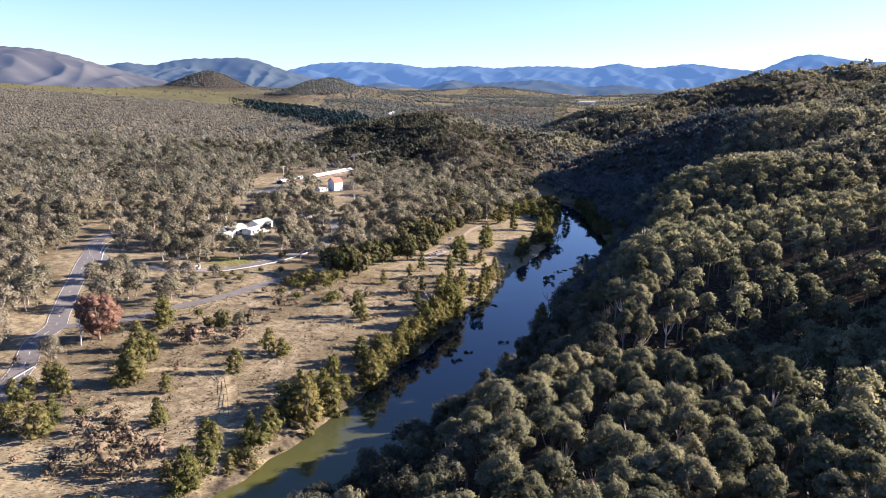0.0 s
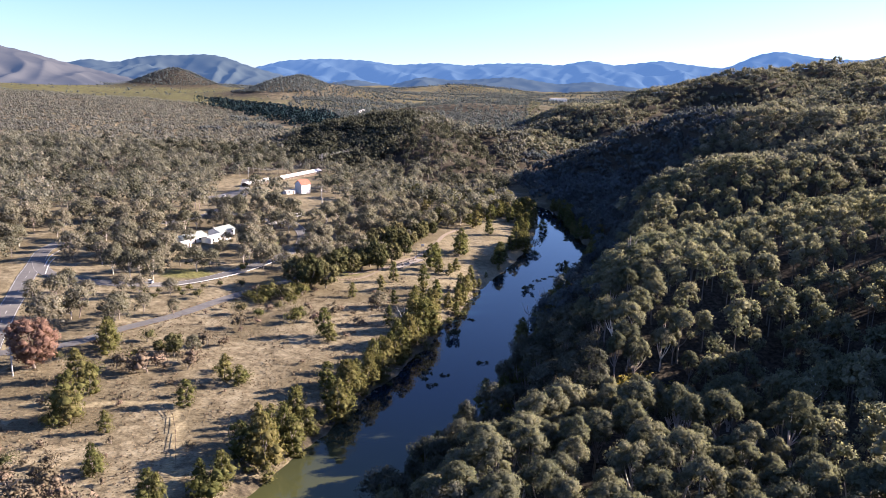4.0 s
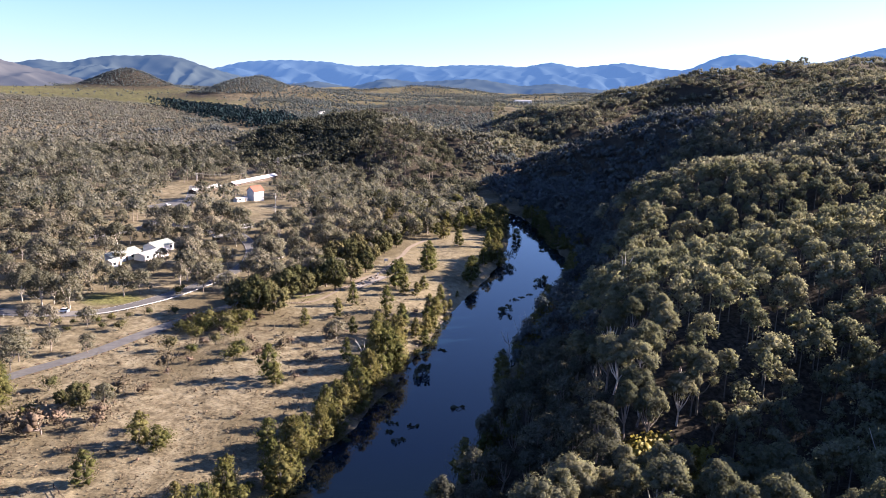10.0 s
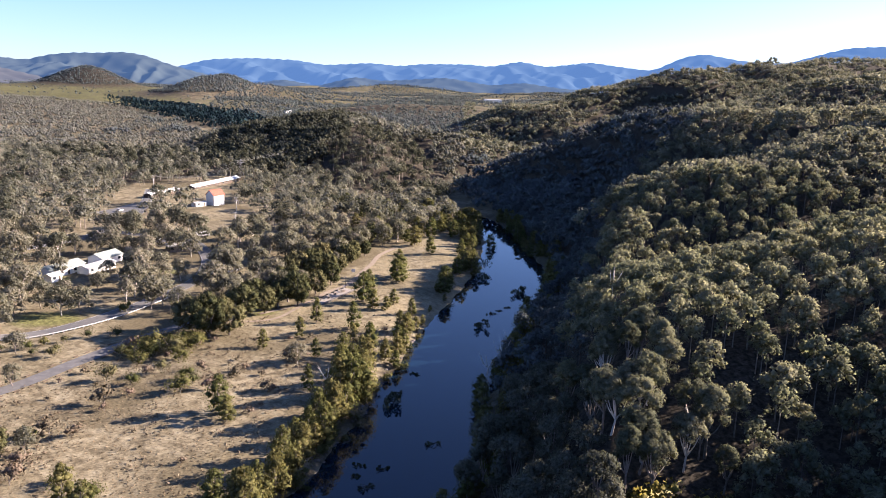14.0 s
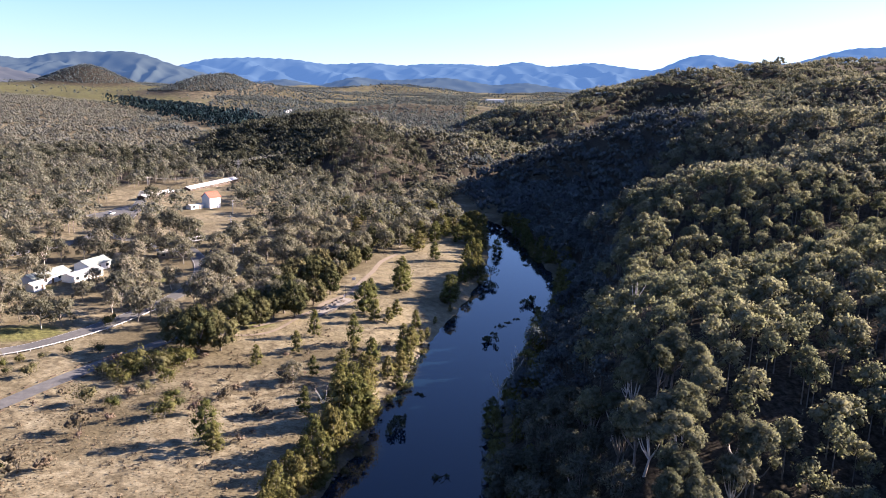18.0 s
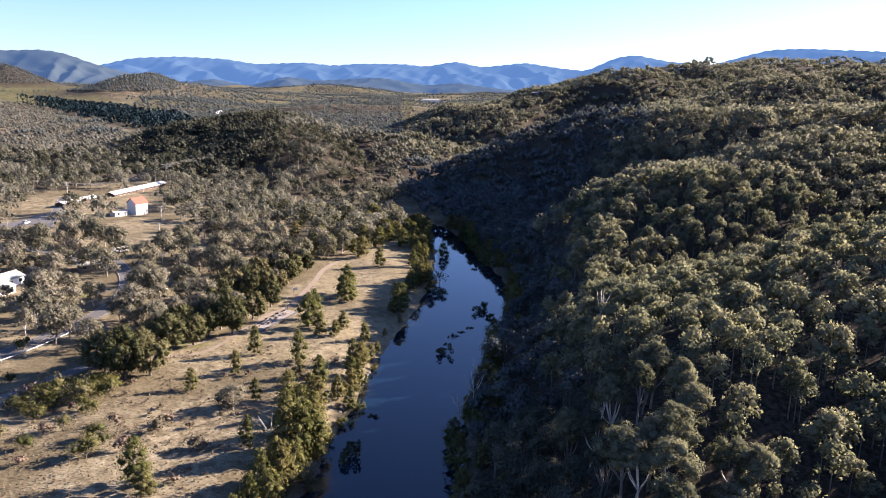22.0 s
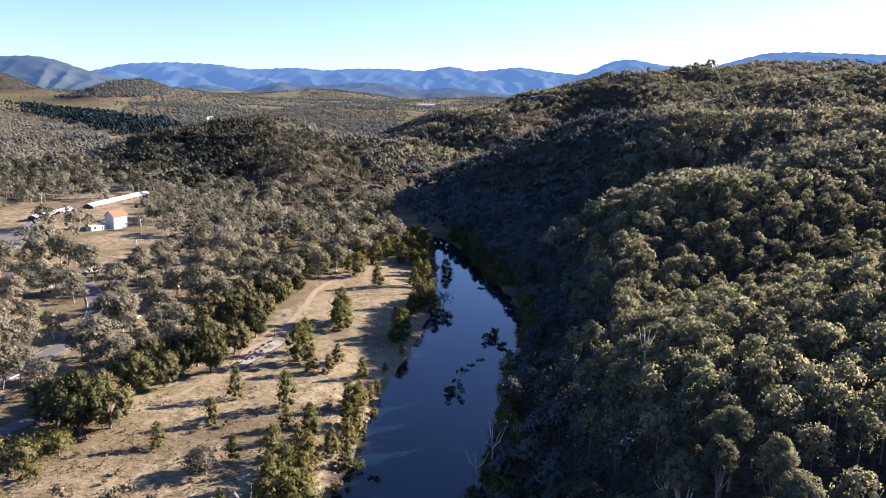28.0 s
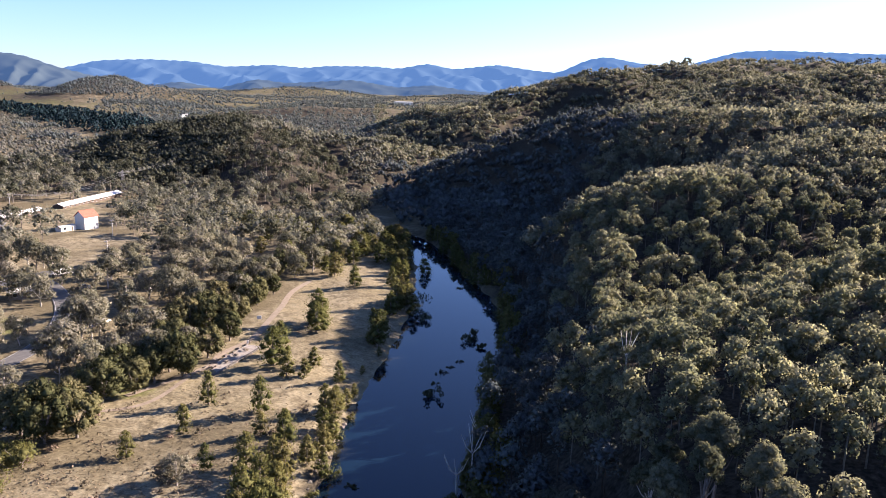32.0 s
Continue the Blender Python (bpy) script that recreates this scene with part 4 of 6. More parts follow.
forest("spur_forest", "gum", fx[deep], fy[deep], r.uniform(10, 13, deep.sum()), 5, 9, 0.05, M_shade_leaf, M_bark, "eucalypt forest on the far side of a spur, shade put into its leaf colour", "forest", 0, 15, 1, False, (0.36, 0.5))
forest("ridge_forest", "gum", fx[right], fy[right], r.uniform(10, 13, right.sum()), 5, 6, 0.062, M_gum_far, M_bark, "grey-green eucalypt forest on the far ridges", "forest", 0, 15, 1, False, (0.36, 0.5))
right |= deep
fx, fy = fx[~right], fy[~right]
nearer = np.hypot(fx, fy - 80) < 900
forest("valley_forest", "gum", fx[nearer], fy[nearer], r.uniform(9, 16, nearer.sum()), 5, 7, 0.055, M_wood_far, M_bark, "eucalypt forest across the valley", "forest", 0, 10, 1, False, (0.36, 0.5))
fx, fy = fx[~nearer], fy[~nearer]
forest("far_forest", "gum", fx, fy, r.uniform(8, 13, len(fx)), 4, 5, 0.075, M_haze_woods, M_bark, "distant eucalypt forest over the hills", "forest", 0, 7, 2, False, (0.4, 0.55))

fx, fy = scatter(-2600, 2600, 1700, 3350, 11.5, r)
ok = (fx > -0.62 * fy - 60) & (fx < 0.5 * fy + 60) & (wave(fx, fy, 420, 5) + r.uniform(-0.8, 0.8, fx.shape) > -0.55)
ok &= (np.degrees(np.arctan2(fx - 6, fy - 80)) > -9) | (np.hypot(fx, fy) > 2850) | (r.uniform(size=fx.shape) < 0.03)
ok &= near_line(fx, fy, PINE_BELT) > 58
fx, fy = fx[ok], fy[ok]
cx_, cy_ = scatter(-1250, -50, 1950, 3100, 8, r)
ok = (hump(cx_, cy_, -352, 2130, 110, 150) > 0.25) | (hump(cx_, cy_, -800, 2640, 112, 120) > 0.2) | (hump(cx_, cy_, -388, 2830, 88, 120) > 0.2)
fx, fy = np.concatenate([fx, cx_[ok]]), np.concatenate([fy, cy_[ok]])
forest("horizon_forest", "gum", fx, fy, r.uniform(3, 5.5, len(fx)), 1, 5, 0.22, M_haze_woods, M_bark, "scattered woods on the distant hills", "forest", 0, 9, 1, False, (0.5, 0.75))

qx, qy = scatter(-460, -80, 1170, 1600, 7.5, r)
ok = near_line(qx, qy, PINE_BELT) < 58 + 16 * wave(qx, qy, 90, 78)
forest("pine_plantation", "oak", qx[ok], qy[ok], r.uniform(16, 23, ok.sum()), 3, 5, 0.07, M_pine, M_bark, "dark blue-green pine plantation in the distance", "forest", 0, 14)

# she-oaks of the left bank and field: place and height
BANK_OAKS = [(-28, 179, 13), (-22, 187, 10.5), (-30, 183, 12), (-26, 190, 11), (-20, 197, 7), (-14, 205, 12.5), (-12, 217, 11.5), (-15, 208, 11), (-7, 226, 11.5),
             (-11, 217, 12), (-11, 224, 9), (-6, 232, 9.5), (-3, 240, 10), (-2, 239, 10), (4, 248, 11.5), (6, 257, 12.5), (2, 255, 11), (4, 258, 12), (7, 271, 12.5),
             (9, 271, 13), (11, 274, 13), (13, 276, 11.5), (7, 280, 12.5), (15, 295, 9.6), (-5, 234, 11.5), (16, 315, 7), (10, 315, 6.4), (7, 300, 8.8), (13, 297, 9.4),
             (28, 326, 9), (34, 346, 7), (50, 377, 10)]
FIELD_OAKS = [(-24, 262, 10.6), (-20, 257, 7), (-47, 223, 8.4), (-42, 220, 6.5), (-53, 206, 7.6), (-85, 239, 11.4), (-32, 196, 6.9), (-78, 196, 13), (-80, 211, 9.7),
              (-92, 185, 7.8), (-86, 162, 9.5), (-86, 169, 8.1), (-62, 171, 8.3), (-46, 160, 8.5), (-46, 145, 11.3), (-49, 143, 5.4), (-87, 244, 9.4), (-18, 309, 6.6),
              (0, 300, 6.5), (-2, 276, 7.9), (19, 350, 8.1), (24, 350, 5.7), (28, 357, 6.4), (11, 327, 10.4), (15, 359, 12.4), (19, 369, 11.1), (64, 416, 13), (70, 424, 9.4),
              (33, 398, 12.7), (30, 389, 11), (-1, 334, 9.4), (-7, 320, 7.3)]
for spot, words in ((BANK_OAKS, "olive-green she-oak leaning over the river bank"), (FIELD_OAKS, "conical olive-green she-oak in dry grass")):
    for x, y, h in spot:
        plant("she_oak", OAKS[int(r.integers(len(OAKS)))], x + r.uniform(-1, 1), y, r.uniform(0, 360), h / 10, words, "tree", "she-oaks by the river", r.uniform(0.95, 1.35))
for i, p in enumerate(RIV):
    if not 110 < p[1] < 560:
        continue
    a, b = RIV[i - 1], RIV[i + 1]
    nrm = np.array([b[1] - a[1], -(b[0] - a[0])]) / math.hypot(b[0] - a[0], b[1] - a[1])
    bare_shore = 318 < p[1] < 400
    for j in range(1 if bare_shore else 2):
        q = p[:2] - nrm * (p[2] + r.uniform(2, 8)) + r.uniform(-4, 4, 2)
        plant("she_oak", OAKS[int(r.integers(len(OAKS)))], q[0], q[1], r.uniform(0, 360), r.uniform(0.5, 0.95) * (0.6 if bare_shore else 1), "young olive-green she-oak on the bank", "tree", "she-oaks by the river", 1.2)
    if not bare_shore and p[1] < 360:
        for j in range(2):
            q = p[:2] - nrm * (p[2] + r.uniform(0.2, 2.5)) + r.uniform(-3, 3, 2)
            plant("bush", BUSHES[int(r.integers(3))], q[0], q[1], r.uniform(0, 360), r.uniform(0.4, 0.8), "olive-brown scrub at the water's edge", "bush", "scrub along the river")
    for j in range(2):
        q = p[:2] + nrm * (p[2] + r.uniform(0.5, 5)) + r.uniform(-4, 4, 2)
        plant("she_oak", OAKS[int(r.integers(len(OAKS)))], q[0], q[1], r.uniform(0, 360), r.uniform(0.6, 1.05), "dark she-oak at the foot of the shaded bank", "tree", "she-oaks by the river", 1.2)
FAR_OAKS = [(90, 478), (76, 460), (66, 420), (51, 382), (33, 394), (52, 445), (46, 463), (43, 471), (40, 482), (35, 497), (28, 493), (56, 496), (54, 520), (47, 527), (40, 530), (29, 537),
            (69, 526), (76, 517), (80, 509), (87, 509), (78, 483), (38, 489), (24, 501), (16, 512), (45, 531), (20, 544), (11, 565)]
for x, y in FAR_OAKS:
    plant("she_oak", OAKS[int(r.integers(len(OAKS)))], x, y, r.uniform(0, 360), r.uniform(0.7, 1.15), "olive she-oak round the far river flat", "tree", "she-oaks by the river", 1.3)
ex, ey = scatter(-10, 96, 486, 600, 9.5, r)
d, side = river(ex, ey)
ok = (side < 0) & (d > 2) & (d < 46) & (r.uniform(size=ex.shape) < 0.8)
for x, y in zip(ex[ok], ey[ok]):
    plant("she_oak", OAKS[int(r.integers(len(OAKS)))], x, y, r.uniform(0, 360), r.uniform(0.75, 1.2), "olive she-oak round the far river flat", "tree", "she-oaks by the river", 1.3)
GREEN_TREES = [(-66, 239, 8.7), (-72, 243, 4.4), (-35, 317, 16), (-29, 319, 13), (-27, 338, 13), (-20, 343, 10.9), (-9, 353, 14.5), (-18, 361, 11), (-41, 322, 14), (-13, 358, 12), (-25, 352, 12), (-33, 330, 11),
               (-3, 368, 11), (-12, 372, 12), (3, 382, 11), (-4, 390, 12)]
for x, y, h in GREEN_TREES:
    plant("broadleaf_tree", GREENS[int(r.integers(4))], x, y, r.uniform(0, 360), h / 11, "dense dark green spreading tree at the lawn's edge", "tree", "green trees by the lawn", r.uniform(0.85, 1.05))
gx2, gy2 = scatter(-70, 60, 312, 470, 8.2, r)
edge = np.interp(gy2, EDGE_Y, EDGE_X)
ok = (gx2 < edge - 5) & (gx2 > edge - 34) & ((gy2 > 345) | (gx2 > -50)) & (near_line(gx2, gy2, BRANCH_ROAD) > 7) & (near_line(gx2, gy2, LOWER_ROAD) > 5) & (r.uniform(size=gx2.shape) < 0.85)
for x, y in zip(gx2[ok], gy2[ok]):
    plant("broadleaf_tree", GREENS[int(r.integers(4))] if r.uniform() < 0.45 else PARKS[int(r.integers(6))], x, y, r.uniform(0, 360), r.uniform(0.75, 1.15),
          "dark green tree in the belt behind the lawn", "tree", "green trees by the lawn", r.uniform(0.8, 1.0))
PARK_TREES = [(-61, 242, 6.5), (-93, 263, 11), (-89, 279, 7.6), (-78, 278, 6.5), (-105, 205, 9.2), (-6, 295, 7), (-69, 360, 14), (-62, 374, 11), (-8, 298, 4.7), (-104, 300, 8), (-96, 296, 9), (-112, 288, 9), (-86, 300, 7),
              (-110, 270, 9), (-124, 300, 10), (-130, 285, 9), (-112, 330, 8), (-124, 345, 10), (-110, 352, 9), (-70, 354, 9), (-118, 362, 12), (-84, 368, 8), (-92, 358, 7), (-75, 387, 12), (-66, 391, 11), (-84, 381, 9), (-103, 384, 9), (-57, 384, 10), (-111, 391, 11),
              (-108, 320, 14), (-106, 324, 12), (-99, 320, 13), (-95, 343, 11), (-86, 336, 11), (-81, 339, 10), (-106, 362, 12), (-112, 258, 13), (-94, 270, 11), (-124, 291, 10),
              (-117, 325, 12), (-135, 351, 12), (-101, 335, 10), (-129, 344, 11), (-108, 271, 12)]
for x, y, h in PARK_TREES:
    plant("roadside_gum", PARKS[int(r.integers(len(PARKS)))], x, y, r.uniform(0, 360), h / 11, "grey-leaved gum with a pale trunk by the road", "tree", "gums by the road")
MORE_OAKS = [(-102, 180, 7), (-100, 184, 6), (-99, 192, 7), (-95, 189, 8), (-87, 164, 8), (-94, 163, 7), (-90, 251, 8), (-86, 219, 10), (-77, 194, 9), (-81, 197, 8), (-67, 190, 6), (-45, 153, 9), (-46, 146, 8), (-33, 180, 10), (-28, 183, 11)]
for x, y, h in MORE_OAKS:
    plant("she_oak", OAKS[int(r.integers(len(OAKS)))], x, y, r.uniform(0, 360), h / 10, "olive-green she-oak among brush at the field's edge", "tree", "she-oaks by the river", 1.3)
EDGE_BUSHES = [(-97, 232, 3), (-77, 236, 4), (-68, 243, 4), (-63, 249, 3), (-50, 229, 3.4), (-42, 223, 4), (-84, 222, 5), (-96, 172, 4), (-37, 166, 4.5), (-39, 159, 4), (-63, 173, 4), (-81, 173, 3.6), (-85, 204, 4),
              (-43, 287, 4), (-40, 296, 5), (-49, 279, 3.5), (-50, 300, 4.6), (-48, 303, 5), (-41, 305, 5), (-40, 311, 5), (-51, 295, 4), (-63, 316, 3.6), (-67, 342, 4), (-35, 281, 4), (-57, 299, 4.4),
              (-102, 304, 2.6), (-97, 303, 2.8), (-91, 302, 2.4), (-85, 304, 3), (-81, 308, 2.6), (-76, 310, 2.4), (-71, 315, 3), (-91, 296, 2), (-81, 299, 2.4), (-76, 303, 2.2)]
BUSH_SPOTS = [(-78, 251, 4.5), (-56, 282, 5.2), (-35, 273, 5), (-50, 304, 6.5), (-43, 302, 6.4), (-37, 307, 6.2), (-35, 317, 5.3), (-75, 298, 3.7), (-99, 180, 4.2), (-100, 173, 4.4), (-103, 188, 4), (-96, 170, 3.4),
              (-36, 165, 7), (-37, 158, 4.5), (-80, 192, 4.4), (-33, 279, 3.5), (-46, 309, 5), (-54, 300, 4)]
for x, y, h in BUSH_SPOTS + EDGE_BUSHES:
    plant("bush", BUSHES[int(r.integers(3))], x, y, r.uniform(0, 360), h / 4, "rounded olive-green bush in dry grass", "bush", "bushes in the field")
BRUSH_SPOTS = [(-77, 165, 4), (-73, 168, 3), (-69, 167, 4), (-65, 162, 4), (-69, 162, 3), (-68, 147, 3), (-64, 151, 4), (-60, 154, 4), (-72, 174, 3.4), (-56, 212, 3), (-73, 226, 4), (-69, 232, 4), (-79, 228, 5),
               (-75, 147, 3), (-59, 250, 4), (-59, 235, 4), (-23, 284, 4), (-21, 289, 3), (-8, 297, 4), (-47, 286, 3), (-32, 289, 3), (-13, 276, 3), (-28, 275, 3.4), (-56, 306, 4)]
SHRUB_SPOTS = [(-70, 227, 6), (-59, 229, 4), (-52, 266, 4.7), (-54, 250, 3.4), (-67, 153, 7), (-67, 166, 3.6), (-61, 147, 4.6), (-72, 160, 5), (-75, 150, 4), (-58, 156, 5)]
for x, y, h in SHRUB_SPOTS + BRUSH_SPOTS:
    plant("dry_shrub", SHRUBS[int(r.integers(3))], x, y, r.uniform(0, 360), h / 3, "leafless grey-brown shrub in dry grass", "shrub", "dry shrubs")
for k in range(90):
    y = r.uniform(150, 330)
    x = r.uniform(np.interp(y, EDGE_Y, EDGE_X) + 6, np.interp(y, [147, 184, 207, 245, 285, 318, 349], [-42, -26, -16, 2, 16, 27, 40]) - 8)
    plant("dry_shrub", SHRUBS[int(r.integers(3))], x, y, r.uniform(0, 360), r.uniform(0.25, 0.75), "low grey-brown shrub in dry grass", "shrub", "dry shrubs")
WATTLE_SPOTS = [(58, 194), (63, 196), (67, 193), (72, 194), (77, 191), (70, 189), (55, 191), (62, 191), (74, 188)]
for x, y in WATTLE_SPOTS:
    plant("wattle_bush", WATTLE, x, y, r.uniform(0, 360), r.uniform(0.9, 1.5), "yellow-green wattle in the gully", "bush", "wattles in the gully")
plant("autumn_tree", RED_TREE, -101, 226, 40, 1.1, "broad round tree with rust-red autumn leaves", "tree", "")

# woodland of the left bank
px, py = scatter(-460, 100, 170, 860, 9.4, r)
d, side = river(px, py)
clear = (near_line(px, py, MAIN_ROAD) < 8) | (near_line(px, py, BRANCH_ROAD) < np.where(py > 345, 4.5, 7)) | (near_line(px, py, LOWER_ROAD) < 6)
for cx, cy, rx, ry in CLEARINGS:
    clear |= (((px - cx) / rx) ** 2 + ((py - cy) / ry) ** 2 < 1) & (r.uniform(size=px.shape) < 0.9)
clear |= near_line(px, py, [(-127, 585), (-105, 640), (-73, 700)]) < 12
clear |= near_line(px, py, [(-77, 592), (-70, 545), (-64, 515)]) < 9.5
clear |= (near_line(px, py, [(-98, 400), (-80, 345), (-66, 318)]) < 17) & (r.uniform(size=px.shape) < 0.9)
between = (px > np.interp(py, [150, 222, 247, 305, 340], [-100, -119, -124, -144, -155])) & (py < 345)
ok = seen(px, py) & ((side < 0) | (py > 600)) & (d > np.where(py > 600, 3, 10)) & (px < np.interp(py, EDGE_Y, EDGE_X) - np.where((py > 312) & (py < 470), 34, 4)) & ~clear & ~between & (r.uniform(size=px.shape) < 0.8 - smoothstep(660, 560, py) * (0.08 + 0.5 * smoothstep(0.05, 0.75, wave(px, py, 62, 61))))
px, py = px[ok], py[ok]
near = cam_dist(px, py)
order = np.argsort(near)
for i in order[:260]:
    plant("woodland_gum", PARKS[int(r.integers(len(PARKS)))], px[i], py[i], r.uniform(0, 360), r.uniform(0.8, 1.3), "grey-brown gum tree in open woodland", "tree", "gums in the woodland")
rest = order[260:]
# darker, greener trees stand among them, most of all along the creek below the central hill
dark = r.uniform(size=len(rest)) < 0.13 + 0.5 * smoothstep(690, 760, py[rest] + 0.15 * px[rest]) * smoothstep(-330, -170, px[rest]) + 0.2 * smoothstep(-60, 20, px[rest])
forest("creek_woods", "gum", px[rest][dark], py[rest][dark], r.uniform(9, 15, dark.sum()), 14, 16, 0.036, M_dark_wood, M_bark, "dark green trees among the pale woodland", "forest", 4, 18, 2, False, (0.3, 0.42))
rest = rest[~dark]
forest("woodland", "gum", px[rest], py[rest], r.uniform(7.5, 14.5, len(rest)), 16, 17, 0.034, M_wood_far, M_bark, "open grey-green gum woodland on the flat", "forest", 4, 8, 2, False, (0.36, 0.52))

# dry tussocks in the field, far too many to count
tx, ty = scatter(-140, 90, 120, 420, 1.05, r)
d, side = river(tx, ty)
ok = (side < 0) & (d > 2.5) & (tx > np.interp(ty, EDGE_Y, EDGE_X)) & seen(tx, ty) & (near_line(tx, ty, TRACK) > 1.6) & (wave(tx, ty, 30, 9) + r.uniform(-1.2, 1.2, tx.shape) > -0.25)
ok &= (ty < 322) | (r.uniform(size=tx.shape) < 0.12)
tx, ty = tx[ok], ty[ok]
c = np.stack([tx, ty, land(tx, ty) + 0.02], 1)
tv, tn = leaf_cards(r, c, r.uniform(0.05, 0.16, len(c)), 3, 0.17, up=1.2, stretch=0.8, corners=3, jitter=0.7)
tagged(new("tussock_grass", mesh_of("tussock_grass", tv, card_faces(tv, 3), M_tuft)), "dry straw-coloured tussock grass", "grass", kind="stuff")

wx, wy = scatter(-140, 60, 120, 345, 2.0, r)
d, side = river(wx, wy)
patch = wave(wx, wy, 22, 23) + 0.6 * wave(wx, wy, 9, 29)
ok = (side < 0) & (d > 3) & (wx > np.interp(wy, EDGE_Y, EDGE_X) + 2) & seen(wx, wy) & (near_line(wx, wy, TRACK) > 2) & (patch + r.uniform(-0.8, 0.8, wx.shape) > 0.75)
wx, wy = wx[ok], wy[ok]
wr = r.uniform(0.25, 0.6, len(wx))
c = np.stack([wx, wy, land(wx, wy) + wr * 0.5], 1)
tv, tn = leaf_cards(r, c, wr, 16, 0.16, up=0.6, corners=3, jitter=0.5)
tagged(new("dry_weeds", mesh_of("dry_weeds", tv, card_faces(tv, 3), M_weed, smooth=True, normals=tn)), "low grey-brown weeds in patches over the field", "weeds", kind="stuff")


# ---- far ranges ----
def range_of_hills(name, outline, radius, depth, mat, label, seed):
    """A range seen from the valley: crest heights over the compass, with spurs down its front."""
    r = np.random.default_rng(seed)
    deg = np.arange(outline[0][0], outline[-1][0] + 0.01, 0.12)
    elev = np.interp(deg, [o[0] for o in outline], [o[1] for o in outline])
    soft = np.convolve(np.pad(elev, 4, mode="edge"), np.ones(9) / 9, mode="valid")
    fine = 0.02 * np.sin(deg * 8.3 + seed) + r.normal(size=len(deg)) * 0.006
    rows = 44
    v = []
    for j in range(rows):
        u = j / (rows - 1)
        a = np.radians(deg)
        wx, wy = radius * a, np.full(len(deg), depth * u)
        bend = 90 * wave(wx, wy, 700, seed + 30)
        folds = (0.5 - np.abs(wave(wx + bend + wy * 0.35, wy * 0.12, 640, seed + 40))) + 0.55 * (0.5 - np.abs(wave(wx - bend - wy * 0.4, wy * 0.2, 300, seed + 50)))
        folds = folds + 0.16 * wave(wx + wy * 0.5, wy * 0.5, 150, seed + 60)
        rad = radius - depth * (1 - u)
        crest = 84 + radius * np.tan(np.radians(soft + fine * u ** 10))
        h = 40 + (crest - 40) * (u ** 0.85) + folds * (crest - 40) * 0.19 * math.sin(min(u * 1.04, 1) * math.pi) ** 0.8
        v.append(np.stack([6 + rad * np.sin(a), 80 + rad * np.cos(a), np.minimum(h, crest)], 1))
    n = len(deg)
    ix = np.arange(rows * n).reshape(rows, n)
    f = np.stack([ix[:-1, :-1], ix[:-1, 1:], ix[1:, 1:], ix[1:, :-1]], -1).reshape(-1, 4)
    return tagged(new(name, mesh_of(name, np.vstack(v), f, mat, smooth=True)), label, "mountain range", kind="structure")


BLUE = [(-14, 0.5), (-11.5, 1.36), (-9.4, 1.92), (-6.4, 2.13), (-3.3, 2.09), (-1.1, 1.8), (2.3, 2.05), (4.5, 1.89), (6.3, 2.09), (9.7, 2.16), (11.4, 2.02), (13.7, 2.47), (15.6, 2.09), (18.9, 2.5),
        (21.5, 2.16), (23.4, 1.99), (25.5, 2.97), (26.9, 3.22), (29.4, 2.75), (32.3, 2.6), (34.8, 3.33), (36.0, 3.64), (38.2, 3.72), (43.0, 3.51), (50, 3.2), (60, 2)]
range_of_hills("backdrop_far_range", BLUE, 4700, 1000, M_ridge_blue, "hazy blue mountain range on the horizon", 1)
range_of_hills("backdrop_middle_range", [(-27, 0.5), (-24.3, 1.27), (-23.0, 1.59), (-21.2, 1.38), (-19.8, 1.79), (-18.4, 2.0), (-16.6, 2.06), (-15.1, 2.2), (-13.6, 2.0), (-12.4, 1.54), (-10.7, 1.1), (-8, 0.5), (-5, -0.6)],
               4050, 800, M_ridge_mid, "hazy blue-grey wooded mountain with two tops", 2)
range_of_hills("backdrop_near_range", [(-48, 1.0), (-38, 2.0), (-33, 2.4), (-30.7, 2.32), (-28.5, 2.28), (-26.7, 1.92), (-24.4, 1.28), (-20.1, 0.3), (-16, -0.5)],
               3500, 900, M_ridge_near, "hazy purple-grey wooded mountain shoulder", 3)
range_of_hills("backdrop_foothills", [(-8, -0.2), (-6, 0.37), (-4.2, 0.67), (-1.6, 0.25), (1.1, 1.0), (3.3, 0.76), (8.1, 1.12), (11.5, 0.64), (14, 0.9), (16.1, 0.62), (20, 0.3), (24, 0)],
               3900, 500, M_ridge_mid, "low hazy blue-grey foothills", 4)


# ---- roads and paths ----
def strip(name, pts, width, mat, lift, label, category, per=6):
    """A band of surface laid on the land along a line."""
    p = spline_points([(*q, 0) for q in pts], per)[:, :2]
    t = np.gradient(p, axis=0)
    t /= np.linalg.norm(t, axis=1)[:, None]
    nrm = np.stack([t[:, 1], -t[:, 0]], 1)
    rows = []
    for u in (-0.5, -0.17, 0.17, 0.5):
        q = p + nrm * width * u
        rows.append(np.stack([q[:, 0], q[:, 1], land(q[:, 0], q[:, 1]) + lift], 1))
    n = len(p)
    v = np.vstack(rows)
    f = np.vstack([[(j * n + i, (j + 1) * n + i, (j + 1) * n + i + 1, j * n + i + 1) for i in range(n - 1)] for j in range(3)])
    ob = new(name, mesh_of(name, v, f, mat, smooth=True))
    return tagged(ob, label, category, kind="structure"), p, nrm


